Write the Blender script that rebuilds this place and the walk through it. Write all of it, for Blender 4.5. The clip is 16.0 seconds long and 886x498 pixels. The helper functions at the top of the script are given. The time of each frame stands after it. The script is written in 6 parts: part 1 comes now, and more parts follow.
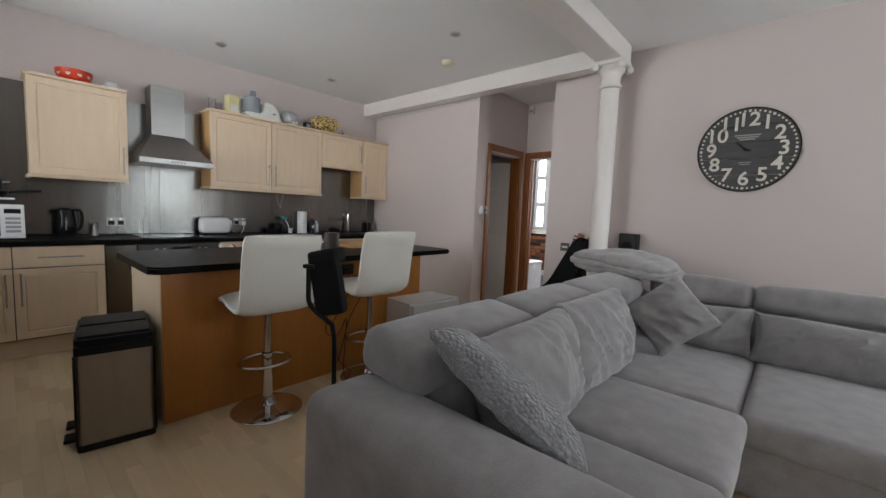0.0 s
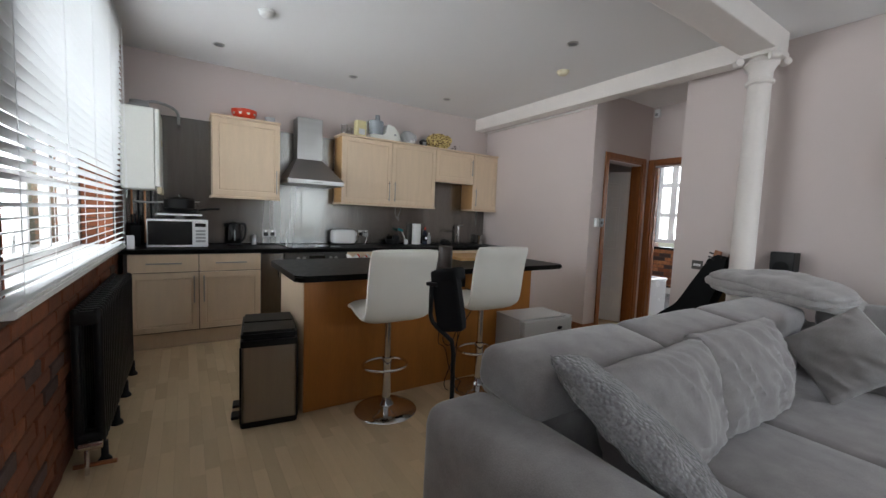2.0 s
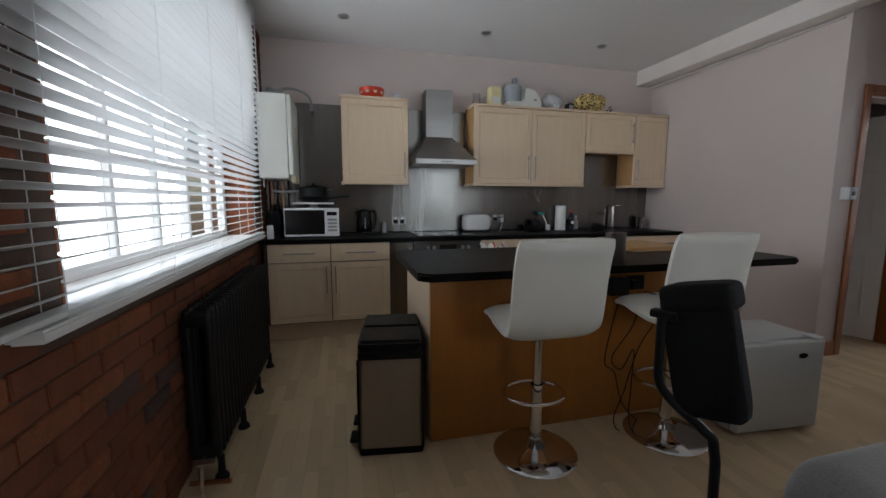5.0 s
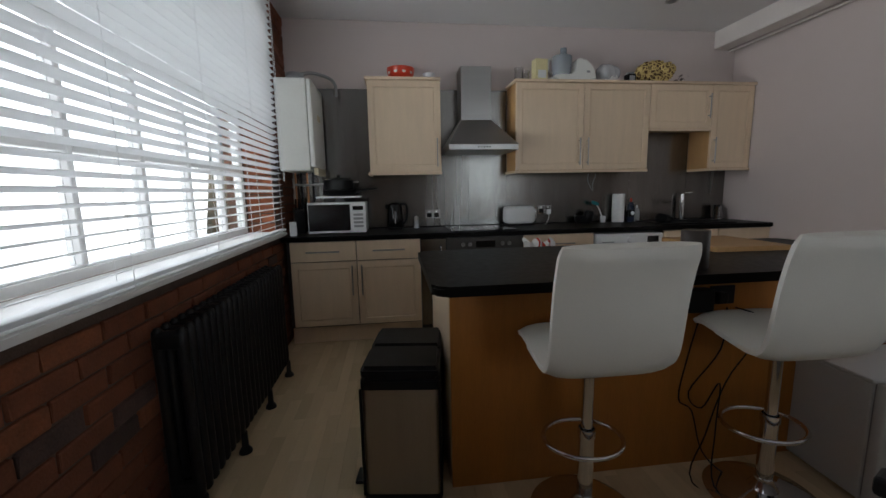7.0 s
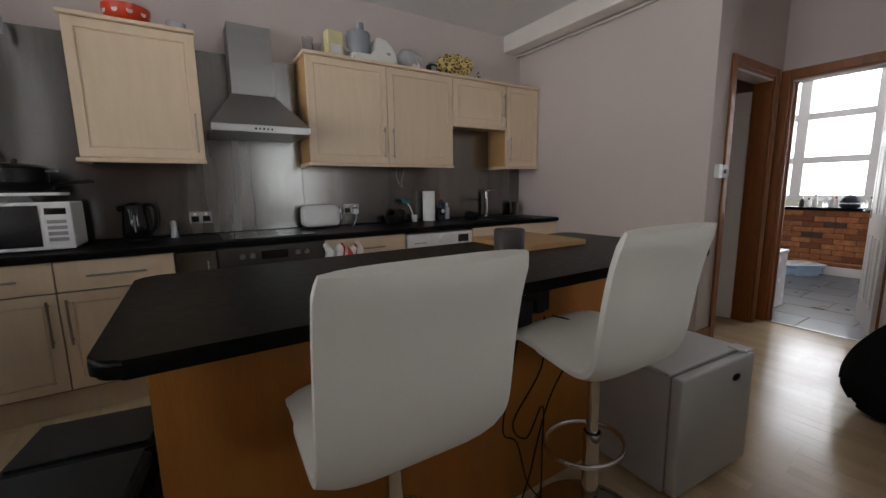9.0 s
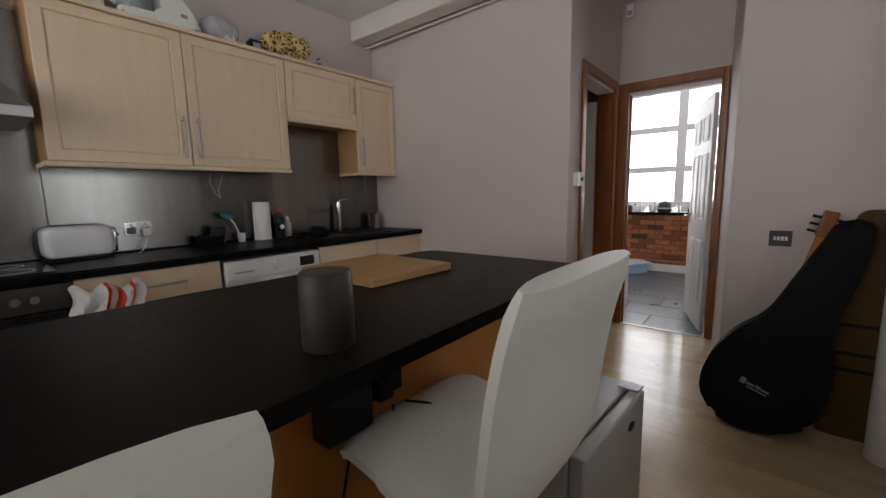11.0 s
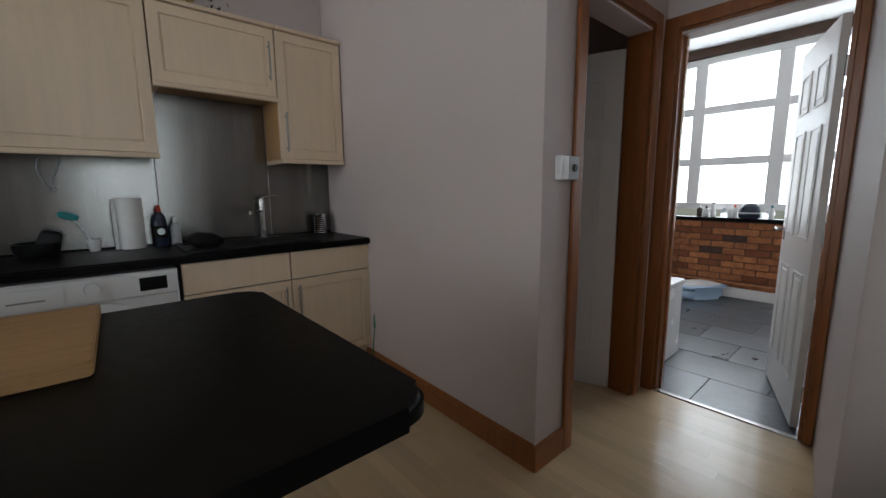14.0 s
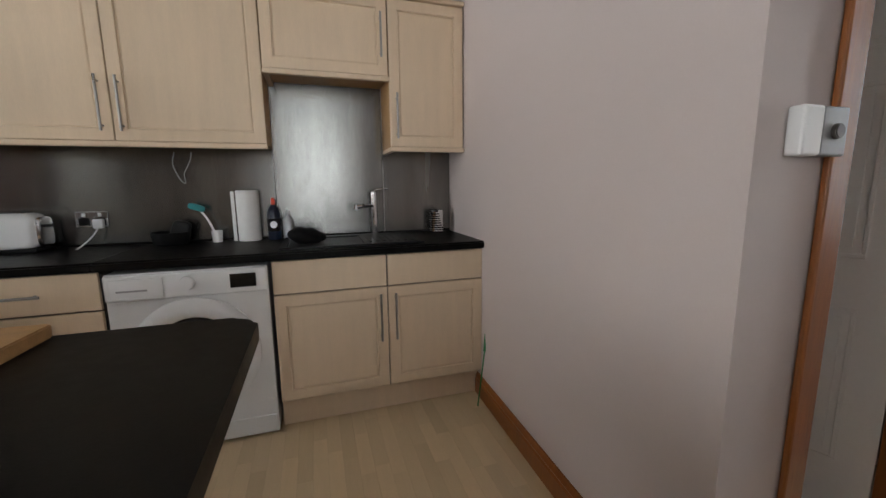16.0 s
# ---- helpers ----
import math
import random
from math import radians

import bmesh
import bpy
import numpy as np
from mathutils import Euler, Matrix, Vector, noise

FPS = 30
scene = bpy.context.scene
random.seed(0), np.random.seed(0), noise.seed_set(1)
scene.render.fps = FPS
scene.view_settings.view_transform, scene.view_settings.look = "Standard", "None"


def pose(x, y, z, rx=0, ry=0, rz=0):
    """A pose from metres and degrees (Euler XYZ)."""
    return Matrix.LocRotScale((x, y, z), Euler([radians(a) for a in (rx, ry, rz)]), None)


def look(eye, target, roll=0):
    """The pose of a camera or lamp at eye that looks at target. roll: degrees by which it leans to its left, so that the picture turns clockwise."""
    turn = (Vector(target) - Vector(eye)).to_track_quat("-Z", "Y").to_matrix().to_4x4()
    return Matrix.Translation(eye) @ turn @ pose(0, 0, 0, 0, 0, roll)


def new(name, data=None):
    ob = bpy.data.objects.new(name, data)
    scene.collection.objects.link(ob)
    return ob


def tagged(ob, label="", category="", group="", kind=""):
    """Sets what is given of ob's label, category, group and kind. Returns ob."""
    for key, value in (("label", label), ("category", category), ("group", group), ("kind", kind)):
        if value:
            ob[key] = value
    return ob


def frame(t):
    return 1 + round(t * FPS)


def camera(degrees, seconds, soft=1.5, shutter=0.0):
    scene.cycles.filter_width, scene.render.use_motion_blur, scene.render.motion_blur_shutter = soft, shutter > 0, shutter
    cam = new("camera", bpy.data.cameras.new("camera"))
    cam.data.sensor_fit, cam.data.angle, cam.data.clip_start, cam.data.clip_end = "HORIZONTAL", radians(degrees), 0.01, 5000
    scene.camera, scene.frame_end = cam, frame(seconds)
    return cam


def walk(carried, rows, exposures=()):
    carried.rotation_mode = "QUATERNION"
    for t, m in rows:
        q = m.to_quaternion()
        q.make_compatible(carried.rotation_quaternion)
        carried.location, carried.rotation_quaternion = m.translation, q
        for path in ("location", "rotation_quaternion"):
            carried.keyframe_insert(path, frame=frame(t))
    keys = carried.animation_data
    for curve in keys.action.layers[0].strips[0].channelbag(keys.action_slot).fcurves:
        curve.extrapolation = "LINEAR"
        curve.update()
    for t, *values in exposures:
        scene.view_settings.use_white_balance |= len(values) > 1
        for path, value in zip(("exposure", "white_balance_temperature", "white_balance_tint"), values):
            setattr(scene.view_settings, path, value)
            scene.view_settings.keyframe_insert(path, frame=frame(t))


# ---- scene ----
cam = camera(96.6, 16.0)
PATH = [
    (0, (0.625, 0.48, 1.285), (2.114, 1.803, 1.103), 2.4),
    (0.5, (0.585, 0.479, 1.312), (1.918, 1.961, 1.143), 2.5),
    (1, (0.583, 0.489, 1.281), (1.807, 2.066, 1.15), 1.7),
    (1.5, (0.582, 0.482, 1.304), (1.733, 2.113, 1.179), 1.8),
    (2, (0.575, 0.501, 1.327), (1.664, 2.171, 1.169), 2.3),
    (2.5, (0.572, 0.561, 1.313), (1.582, 2.277, 1.123), 1.5),
    (3, (0.594, 0.671, 1.349), (1.556, 2.417, 1.193), 0.9),
    (3.5, (0.627, 0.84, 1.314), (1.625, 2.565, 1.145), -0.5),
    (4, (0.658, 0.968, 1.316), (1.557, 2.742, 1.11), -0.5),
    (4.5, (0.743, 1.09, 1.286), (1.426, 2.957, 1.075), 0.5),
    (5, (0.785, 1.168, 1.281), (1.275, 3.092, 1.038), 0.1),
    (7.5, (1.026, 1.674, 1.297), (1.265, 3.637, 0.997), -1.1),
    (8, (1.052, 1.813, 1.332), (1.696, 3.677, 0.997), -2.3),
    (8.5, (1.17, 1.937, 1.252), (2.052, 3.698, 0.908), -0.9),
    (9, (1.33, 2.027, 1.251), (2.387, 3.697, 0.947), -0.9),
    (9.5, (1.465, 2.05, 1.246), (2.725, 3.576, 0.953), -1.1),
    (10, (1.542, 2.206, 1.257), (3.084, 3.448, 0.976), -1.1),
    (12.5, (2.473, 2.435, 1.257), (3.954, 3.751, 0.986), -2.1),
    (13, (2.697, 2.426, 1.275), (4.042, 3.876, 0.978), 0.1),
    (13.5, (2.898, 2.431, 1.254), (4.184, 3.929, 0.937), -1.0),
    (14, (3.166, 2.514, 1.256), (4.473, 3.999, 0.96), -0.5),
    (14.5, (3.307, 2.593, 1.27), (4.487, 4.175, 0.949), -1.3),
    (15, (3.467, 2.63, 1.25), (4.344, 4.395, 0.908), 0.3),
    (15.5, (3.6, 2.74, 1.224), (4.362, 4.561, 0.903), -0.2),
    (16, (3.686, 2.877, 1.24), (4.294, 4.756, 0.924), -0.6),
]
walk(cam, [(t, look(eye, target, roll)) for t, eye, target, roll in PATH],
     exposures=[(0.0, 0.46, 6400, 10), (2.0, 0.40, 6300, 10), (3.5, 0.12, 6250, 10), (5.0, -0.2, 6200, 10), (7.5, -0.5, 6350, 10), (8.5, -0.33, 6550, 12), (9.0, -0.18, 6650, 13), (10.0, -0.2, 6750, 15), (12.5, -0.08, 6450, 9), (13.5, -0.26, 6200, 8), (14.5, -0.27, 6300, 9), (15.5, 0.12, 6600, 11), (16.0, 0.53, 6600, 11)])
SIDE_W, BATH_W, REAR_W, NEAR_W = 124, 180, 48, 13
SLAT_TILT = -16
SOFA_X0, SOFA_Y1 = 1.26, 1.66

# ---------- world and large lights ----------
world = bpy.data.worlds.new("world")
scene.world = world
world.use_nodes = True
wn = world.node_tree
sky = wn.nodes.new("ShaderNodeTexSky")
sky.sky_type = 'NISHITA'
sky.sun_disc = False
sky.sun_elevation = radians(38)
sky.sun_rotation = radians(250)
wn.nodes["Background"].inputs[1].default_value = 0.12
wn.links.new(sky.outputs[0], wn.nodes["Background"].inputs[0])


def window_light(name, m, w, h, watts, colour=(0.93, 0.975, 1.0)):
    d = bpy.data.lights.new(name, 'AREA')
    d.shape = 'RECTANGLE'
    d.size, d.size_y, d.energy, d.color = w, h, watts, colour
    ob = new(name, d)
    ob.matrix_world = m
    return ob


# daylight standing in the openings, outside the glass
window_light("daylight_side", look((-0.55, 3.6, 1.95), (1.0, 3.6, 1.75)), 3.4, 2.2, SIDE_W)
# added fill through an assumed unseen window, brightens faces turned to the left
window_light("fill_light_near", look((-0.55, -0.6, 1.9), (1.0, -0.6, 1.7)), 2.0, 1.7, NEAR_W)
window_light("daylight_bath", look((9.15, 3.5, 1.95), (5.0, 3.5, 1.6)), 3.2, 2.2, BATH_W, (0.91, 0.965, 1.0))
window_light("daylight_rear", look((3.8, -3.25, 1.7), (3.8, 0, 1.5)), 1.5, 2.1, REAR_W, (0.86, 0.945, 1.0))


# ---------- materials ----------
def mat(name, col, rough=0.6, metal=0.0, vary=0.12, scale=6.0, fine=60.0, bump=0.05, stretch=(1, 1, 1), per=0.0, spec=0.5, island=False):
    """Base colour varied at two scales, roughness varied, fine relief; per: how far whole pieces differ."""
    m = bpy.data.materials.new(name)
    m.use_nodes = True
    nt = m.node_tree
    b = nt.nodes["Principled BSDF"]
    tc = nt.nodes.new("ShaderNodeTexCoord")
    mp = nt.nodes.new("ShaderNodeMapping")
    mp.inputs["Scale"].default_value = stretch
    nt.links.new(tc.outputs["Object"], mp.inputs[0])
    src = mp.outputs[0]
    if per:
        rnd = nt.nodes.new("ShaderNodeNewGeometry" if island else "ShaderNodeObjectInfo")
        rout = rnd.outputs["Random Per Island"] if island else rnd.outputs["Random"]
        sh = nt.nodes.new("ShaderNodeVectorMath")
        sh.operation = 'MULTIPLY_ADD'
        sh.inputs[1].default_value = (37.0, 53.0, 71.0)
        nt.links.new(rout, sh.inputs[0])
        nt.links.new(src, sh.inputs[2])
        src = sh.outputs[0]
    n1 = nt.nodes.new("ShaderNodeTexNoise")
    n1.inputs["Scale"].default_value = scale
    n1.inputs["Detail"].default_value = 4
    n2 = nt.nodes.new("ShaderNodeTexNoise")
    n2.inputs["Scale"].default_value = fine
    n2.inputs["Detail"].default_value = 3
    for n in (n1, n2):
        nt.links.new(src, n.inputs["Vector"])
    mx = nt.nodes.new("ShaderNodeMix")
    mx.inputs[0].default_value = 0.4
    nt.links.new(n1.outputs[0], mx.inputs[2])
    nt.links.new(n2.outputs[0], mx.inputs[3])
    ramp = nt.nodes.new("ShaderNodeMapRange")
    ramp.inputs["From Min"].default_value, ramp.inputs["From Max"].default_value = 0.3, 0.7
    ramp.inputs["To Min"].default_value, ramp.inputs["To Max"].default_value = 1 - vary, 1 + vary
    nt.links.new(mx.outputs[0], ramp.inputs[0])
    val = ramp.outputs[0]
    if per:
        pr = nt.nodes.new("ShaderNodeMapRange")
        pr.inputs["To Min"].default_value, pr.inputs["To Max"].default_value = 1 - per, 1 + per
        nt.links.new(rout, pr.inputs[0])
        mu = nt.nodes.new("ShaderNodeMath")
        mu.operation = 'MULTIPLY'
        nt.links.new(val, mu.inputs[0])
        nt.links.new(pr.outputs[0], mu.inputs[1])
        val = mu.outputs[0]
    hs = nt.nodes.new("ShaderNodeHueSaturation")
    hs.inputs["Color"].default_value = (*col, 1)
    nt.links.new(val, hs.inputs["Value"])
    nt.links.new(hs.outputs[0], b.inputs["Base Color"])
    rr = nt.nodes.new("ShaderNodeMapRange")
    rr.inputs["To Min"].default_value, rr.inputs["To Max"].default_value = max(0.02, rough - 0.08), min(1, rough + 0.08)
    nt.links.new(n1.outputs[0], rr.inputs[0])
    nt.links.new(rr.outputs[0], b.inputs["Roughness"])
    b.inputs["Metallic"].default_value = metal
    b.inputs["Specular IOR Level"].default_value = spec
    if bump:
        bp = nt.nodes.new("ShaderNodeBump")
        bp.inputs["Strength"].default_value = bump
        bp.inputs["Distance"].default_value = 0.01
        nt.links.new(mx.outputs[0], bp.inputs["Height"])
        nt.links.new(bp.outputs[0], b.inputs["Normal"])
    return m


M = {}
M["wall"] = mat("wall_paint", (0.615, 0.535, 0.51), 0.75, vary=0.025, scale=1.2, fine=160, bump=0.04)
M["bath_paint"] = mat("bathroom_paint", (0.52, 0.51, 0.50), 0.6, vary=0.03, scale=1.5, fine=120, bump=0.03)
M["ceil"] = mat("ceiling_paint", (0.80, 0.79, 0.785), 0.85, vary=0.02, scale=1.0, fine=120, bump=0.03)
M["white_gloss"] = mat("white_gloss_paint", (0.78, 0.77, 0.75), 0.35, vary=0.03, scale=3, fine=80, bump=0.04)
M["column"] = mat("cream_column_paint", (0.74, 0.69, 0.65), 0.4, vary=0.04, scale=5, fine=50, bump=0.08)
M["upvc"] = mat("white_plastic", (0.80, 0.80, 0.79), 0.32, vary=0.02, scale=4, fine=90, bump=0.02)
M["maple"] = mat("maple_door", (0.72, 0.56, 0.395), 0.42, vary=0.055, scale=4, fine=60, bump=0.015, stretch=(6, 6, 0.7), per=0.03)
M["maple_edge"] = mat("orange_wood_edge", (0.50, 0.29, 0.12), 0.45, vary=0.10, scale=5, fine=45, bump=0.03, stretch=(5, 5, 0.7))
M["oak"] = mat("orange_oak_panel", (0.40, 0.150, 0.022), 0.42, vary=0.13, scale=3, fine=38, bump=0.03, stretch=(6, 6, 0.6))
M["pine"] = mat("varnished_pine", (0.27, 0.088, 0.019), 0.36, vary=0.28, scale=3.5, fine=30, bump=0.04, stretch=(7, 7, 0.6))
M["worktop"] = mat("black_worktop", (0.0065, 0.0056, 0.0050), 0.36, vary=0.3, scale=30, fine=260, bump=0.03, spec=0.06)
M["dark_metal"] = mat("dark_metal_plate", (0.09, 0.085, 0.08), 0.35, 0.8, vary=0.08, scale=9, fine=90, bump=0.0)
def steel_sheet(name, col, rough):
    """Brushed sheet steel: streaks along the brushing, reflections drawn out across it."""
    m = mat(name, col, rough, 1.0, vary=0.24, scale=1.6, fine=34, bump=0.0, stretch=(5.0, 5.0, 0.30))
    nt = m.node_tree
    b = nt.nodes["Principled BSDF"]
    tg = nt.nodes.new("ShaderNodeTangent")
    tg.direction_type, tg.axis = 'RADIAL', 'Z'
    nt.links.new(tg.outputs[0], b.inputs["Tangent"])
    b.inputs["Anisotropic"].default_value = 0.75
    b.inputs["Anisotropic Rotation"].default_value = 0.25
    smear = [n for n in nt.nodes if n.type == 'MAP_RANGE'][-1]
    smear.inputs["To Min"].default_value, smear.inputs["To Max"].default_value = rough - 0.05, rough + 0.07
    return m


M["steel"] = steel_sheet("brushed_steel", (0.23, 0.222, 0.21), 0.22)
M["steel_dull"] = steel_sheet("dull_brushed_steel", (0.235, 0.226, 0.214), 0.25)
M["hood_steel"] = mat("hood_steel", (0.32, 0.31, 0.30), 0.34, 1.0, vary=0.05, scale=3, fine=60, bump=0.02, stretch=(0.6, 10, 10))
M["chrome"] = mat("chrome", (0.72, 0.72, 0.73), 0.09, 1.0, vary=0.03, scale=5, fine=40, bump=0.0)
M["nickel"] = mat("satin_nickel", (0.36, 0.345, 0.33), 0.3, 1.0, vary=0.05, scale=8, fine=90, bump=0.0)
M["binsteel"] = mat("bin_steel", (0.36, 0.325, 0.29), 0.36, 1.0, vary=0.06, scale=3, fine=60, bump=0.02, stretch=(8, 8, 0.6))
M["black"] = mat("black_plastic", (0.008, 0.008, 0.0085), 0.42, vary=0.15, scale=9, fine=150, bump=0.04, spec=0.25)
M["black_gloss"] = mat("black_gloss", (0.010, 0.010, 0.011), 0.12, vary=0.1, scale=9, fine=90, bump=0.0)
M["black_iron"] = mat("black_radiator_paint", (0.007, 0.007, 0.0075), 0.42, vary=0.2, scale=14, fine=120, bump=0.06, spec=0.3)
M["black_cloth"] = mat("black_nylon", (0.007, 0.007, 0.008), 0.8, vary=0.25, scale=12, fine=320, bump=0.22, spec=0.2)
M["leather"] = mat("white_leatherette", (0.72, 0.695, 0.63), 0.45, vary=0.03, scale=6, fine=170, bump=0.10)
M["fridge"] = mat("fridge_silver_grey", (0.58, 0.575, 0.56), 0.40, vary=0.03, scale=3, fine=160, bump=0.03)
M["enamel"] = mat("white_enamel", (0.78, 0.78, 0.78), 0.25, vary=0.02, scale=3, fine=60, bump=0.01)
M["cream_enamel"] = mat("cream_enamel", (0.74, 0.74, 0.69), 0.35, vary=0.03, scale=3, fine=60, bump=0.01)
M["red"] = mat("red_ceramic", (0.62, 0.045, 0.012), 0.3, vary=0.1, scale=9, fine=60, bump=0.02)
M["yellow"] = mat("pale_yellow_card", (0.74, 0.66, 0.36), 0.6, vary=0.1, scale=20, fine=90, bump=0.03)
M["mustard"] = mat("mustard_canvas", (0.10, 0.054, 0.010), 0.8, vary=0.2, scale=9, fine=220, bump=0.2)
M["bamboo"] = mat("bamboo_board", (0.42, 0.235, 0.09), 0.5, vary=0.22, scale=4, fine=40, bump=0.04, stretch=(1, 9, 9))
M["brown"] = mat("dark_brown_tin", (0.035, 0.024, 0.020), 0.5, vary=0.1, scale=9, fine=90, bump=0.03)
M["paper"] = mat("white_paper", (0.80, 0.79, 0.77), 0.85, vary=0.05, scale=20, fine=120, bump=0.25)
M["teal"] = mat("teal_plastic", (0.010, 0.22, 0.24), 0.45, vary=0.05, scale=9, fine=60, bump=0.03)
M["green"] = mat("green_plastic", (0.010, 0.20, 0.05), 0.45, vary=0.05, scale=9, fine=60, bump=0.03)
M["lightblue"] = mat("pale_blue_plastic", (0.38, 0.52, 0.68), 0.4, vary=0.05, scale=9, fine=60, bump=0.02)
M["navy"] = mat("navy_plastic", (0.008, 0.014, 0.035), 0.3, vary=0.1, scale=9, fine=60, bump=0.02)
M["copper"] = mat("copper_pipe", (0.45, 0.20, 0.10), 0.35, 1.0, vary=0.15, scale=12, fine=60, bump=0.03)
M["grey_plastic"] = mat("grey_plastic", (0.30, 0.30, 0.30), 0.45, vary=0.06, scale=9, fine=80, bump=0.02)
M["clock_wood"] = mat("charcoal_boards", (0.072, 0.070, 0.067), 0.65, vary=0.3, scale=6, fine=60, bump=0.08, stretch=(1, 0.7, 9))
M["clock_white"] = mat("off_white_numerals", (0.68, 0.63, 0.55), 0.6, vary=0.06, scale=20, fine=120, bump=0.03)
M["mortar"] = mat("mortar", (0.095, 0.058, 0.042), 0.95, vary=0.25, scale=12, fine=120, bump=0.4)
M["brick"] = mat("red_brick", (0.155, 0.046, 0.018), 0.85, vary=0.26, scale=14, fine=110, bump=0.35, per=0.16)
M["brick_dark"] = mat("burnt_brick", (0.075, 0.042, 0.034), 0.85, vary=0.35, scale=14, fine=110, bump=0.35, per=0.3)
M["brick_orange"] = mat("orange_brick", (0.33, 0.125, 0.048), 0.85, vary=0.45, scale=16, fine=70, bump=0.35, per=0.2)
M["brick_mid"] = mat("mid_red_brick", (0.20, 0.064, 0.024), 0.85, vary=0.3, scale=15, fine=90, bump=0.35, per=0.15)
M["slate"] = mat("grey_slate", (0.060, 0.066, 0.074), 0.30, vary=0.35, scale=3.5, fine=28, bump=0.07, per=0.22)
M["plank"] = mat("maple_laminate", (0.64, 0.49, 0.31), 0.16, vary=0.05, scale=3, fine=30, bump=0.006, stretch=(7, 0.9, 1), per=0.10)
M["plank_far"] = mat("maple_laminate_rest", (0.64, 0.49, 0.31), 0.16, vary=0.05, scale=3, fine=30, bump=0.006, stretch=(7, 0.9, 1), per=0.10, island=True)
M["under"] = mat("dark_joint", (0.34, 0.26, 0.17), 0.8, vary=0.1, bump=0.0)
M["grout"] = mat("dark_grey_grout", (0.085, 0.087, 0.09), 0.8, vary=0.15, bump=0.0)
M["lamp_white"] = mat("brushed_lamp_ring", (0.60, 0.59, 0.57), 0.3, 1.0, vary=0.05, bump=0.0)
M["cream_plastic"] = mat("yellowed_plastic", (0.68, 0.60, 0.42), 0.45, vary=0.04, bump=0.02)
M["blind"] = mat("white_blind_slat", (0.84, 0.84, 0.83), 0.4, vary=0.02, scale=4, fine=70, bump=0.02)
bnt = M["blind"].node_tree
btr = bnt.nodes.new("ShaderNodeBsdfTranslucent")
btr.inputs[0].default_value = (0.86, 0.88, 0.90, 1)
bmix = bnt.nodes.new("ShaderNodeMixShader")
bmix.inputs[0].default_value = 0.30
bnt.links.new(bnt.nodes["Principled BSDF"].outputs[0], bmix.inputs[1])
bnt.links.new(btr.outputs[0], bmix.inputs[2])
bnt.links.new(bmix.outputs[0], bnt.nodes["Material Output"].inputs[0])
M["giraffe"] = mat("giraffe_print_cloth", (0.12, 0.060, 0.022), 0.8, vary=0.2, scale=20, fine=120, bump=0.1)
gn = M["giraffe"].node_tree
gv = gn.nodes.new("ShaderNodeTexVoronoi")
gv.feature = 'DISTANCE_TO_EDGE'
gv.inputs["Scale"].default_value = 27.0
gn.links.new(gn.nodes["Texture Coordinate"].outputs["Object"], gv.inputs["Vector"])
gr = gn.nodes.new("ShaderNodeMapRange")
gr.inputs["From Min"].default_value, gr.inputs["From Max"].default_value = 0.12, 0.17
gn.links.new(gv.outputs["Distance"], gr.inputs[0])
gm = gn.nodes.new("ShaderNodeMix")
gm.data_type = 'RGBA'
gm.inputs[6].default_value = (0.66, 0.50, 0.19, 1)
gn.links.new(gr.outputs[0], gm.inputs[0])
gn.links.new(gn.nodes["Hue/Saturation/Value"].outputs[0], gm.inputs[7])
gn.links.new(gm.outputs[2], gn.nodes["Principled BSDF"].inputs["Base Color"])


def sofa_mat(name, col, nap, knit=0.0):
    m = mat(name, col, 0.85, vary=0.24, scale=11, fine=nap, bump=0.28)
    b = m.node_tree.nodes["Principled BSDF"]
    b.inputs["Sheen Weight"].default_value = 0.35
    b.inputs["Sheen Roughness"].default_value = 0.45
    if knit:
        nt = m.node_tree
        tc = nt.nodes["Texture Coordinate"]
        v = nt.nodes.new("ShaderNodeTexVoronoi")
        v.inputs["Scale"].default_value = knit
        nt.links.new(tc.outputs["Object"], v.inputs["Vector"])
        bp = nt.nodes.new("ShaderNodeBump")
        bp.invert = True
        bp.inputs["Strength"].default_value = 0.9
        bp.inputs["Distance"].default_value = 0.012
        nt.links.new(v.outputs["Distance"], bp.inputs["Height"])
        nt.links.new(bp.outputs[0], b.inputs["Normal"])
    return m


M["sofa"] = sofa_mat("grey_velour", (0.275, 0.258, 0.256), 240)
M["cushion"] = sofa_mat("grey_velour_cushion", (0.265, 0.25, 0.248), 240)
M["knit"] = sofa_mat("grey_waffle_knit", (0.25, 0.245, 0.25), 200, knit=75)
M["blanket"] = sofa_mat("pale_grey_fleece", (0.36, 0.343, 0.335), 150)

glass = bpy.data.materials.new("clear_glass")
glass.use_nodes = True
gb = glass.node_tree.nodes["Principled BSDF"]
gb.inputs["Transmission Weight"].default_value = 1.0
gb.inputs["Roughness"].default_value = 0.02
gb.inputs["IOR"].default_value = 1.45
M["glass"] = glass
smoke = bpy.data.materials.new("smoked_plastic")
smoke.use_nodes = True
sb = smoke.node_tree.nodes["Principled BSDF"]
sb.inputs["Base Color"].default_value = (0.85, 0.87, 0.90, 1)
sb.inputs["Transmission Weight"].default_value = 0.5
sb.inputs["Roughness"].default_value = 0.15
M["smoke"] = smoke
dsm = bpy.data.materials.new("dark_smoked_plastic")
dsm.use_nodes = True
dsb = dsm.node_tree.nodes["Principled BSDF"]
dsb.inputs["Base Color"].default_value = (0.50, 0.55, 0.60, 1)
dsb.inputs["Transmission Weight"].default_value = 0.55
dsb.inputs["Roughness"].default_value = 0.08
M["smoke_dark"] = dsm


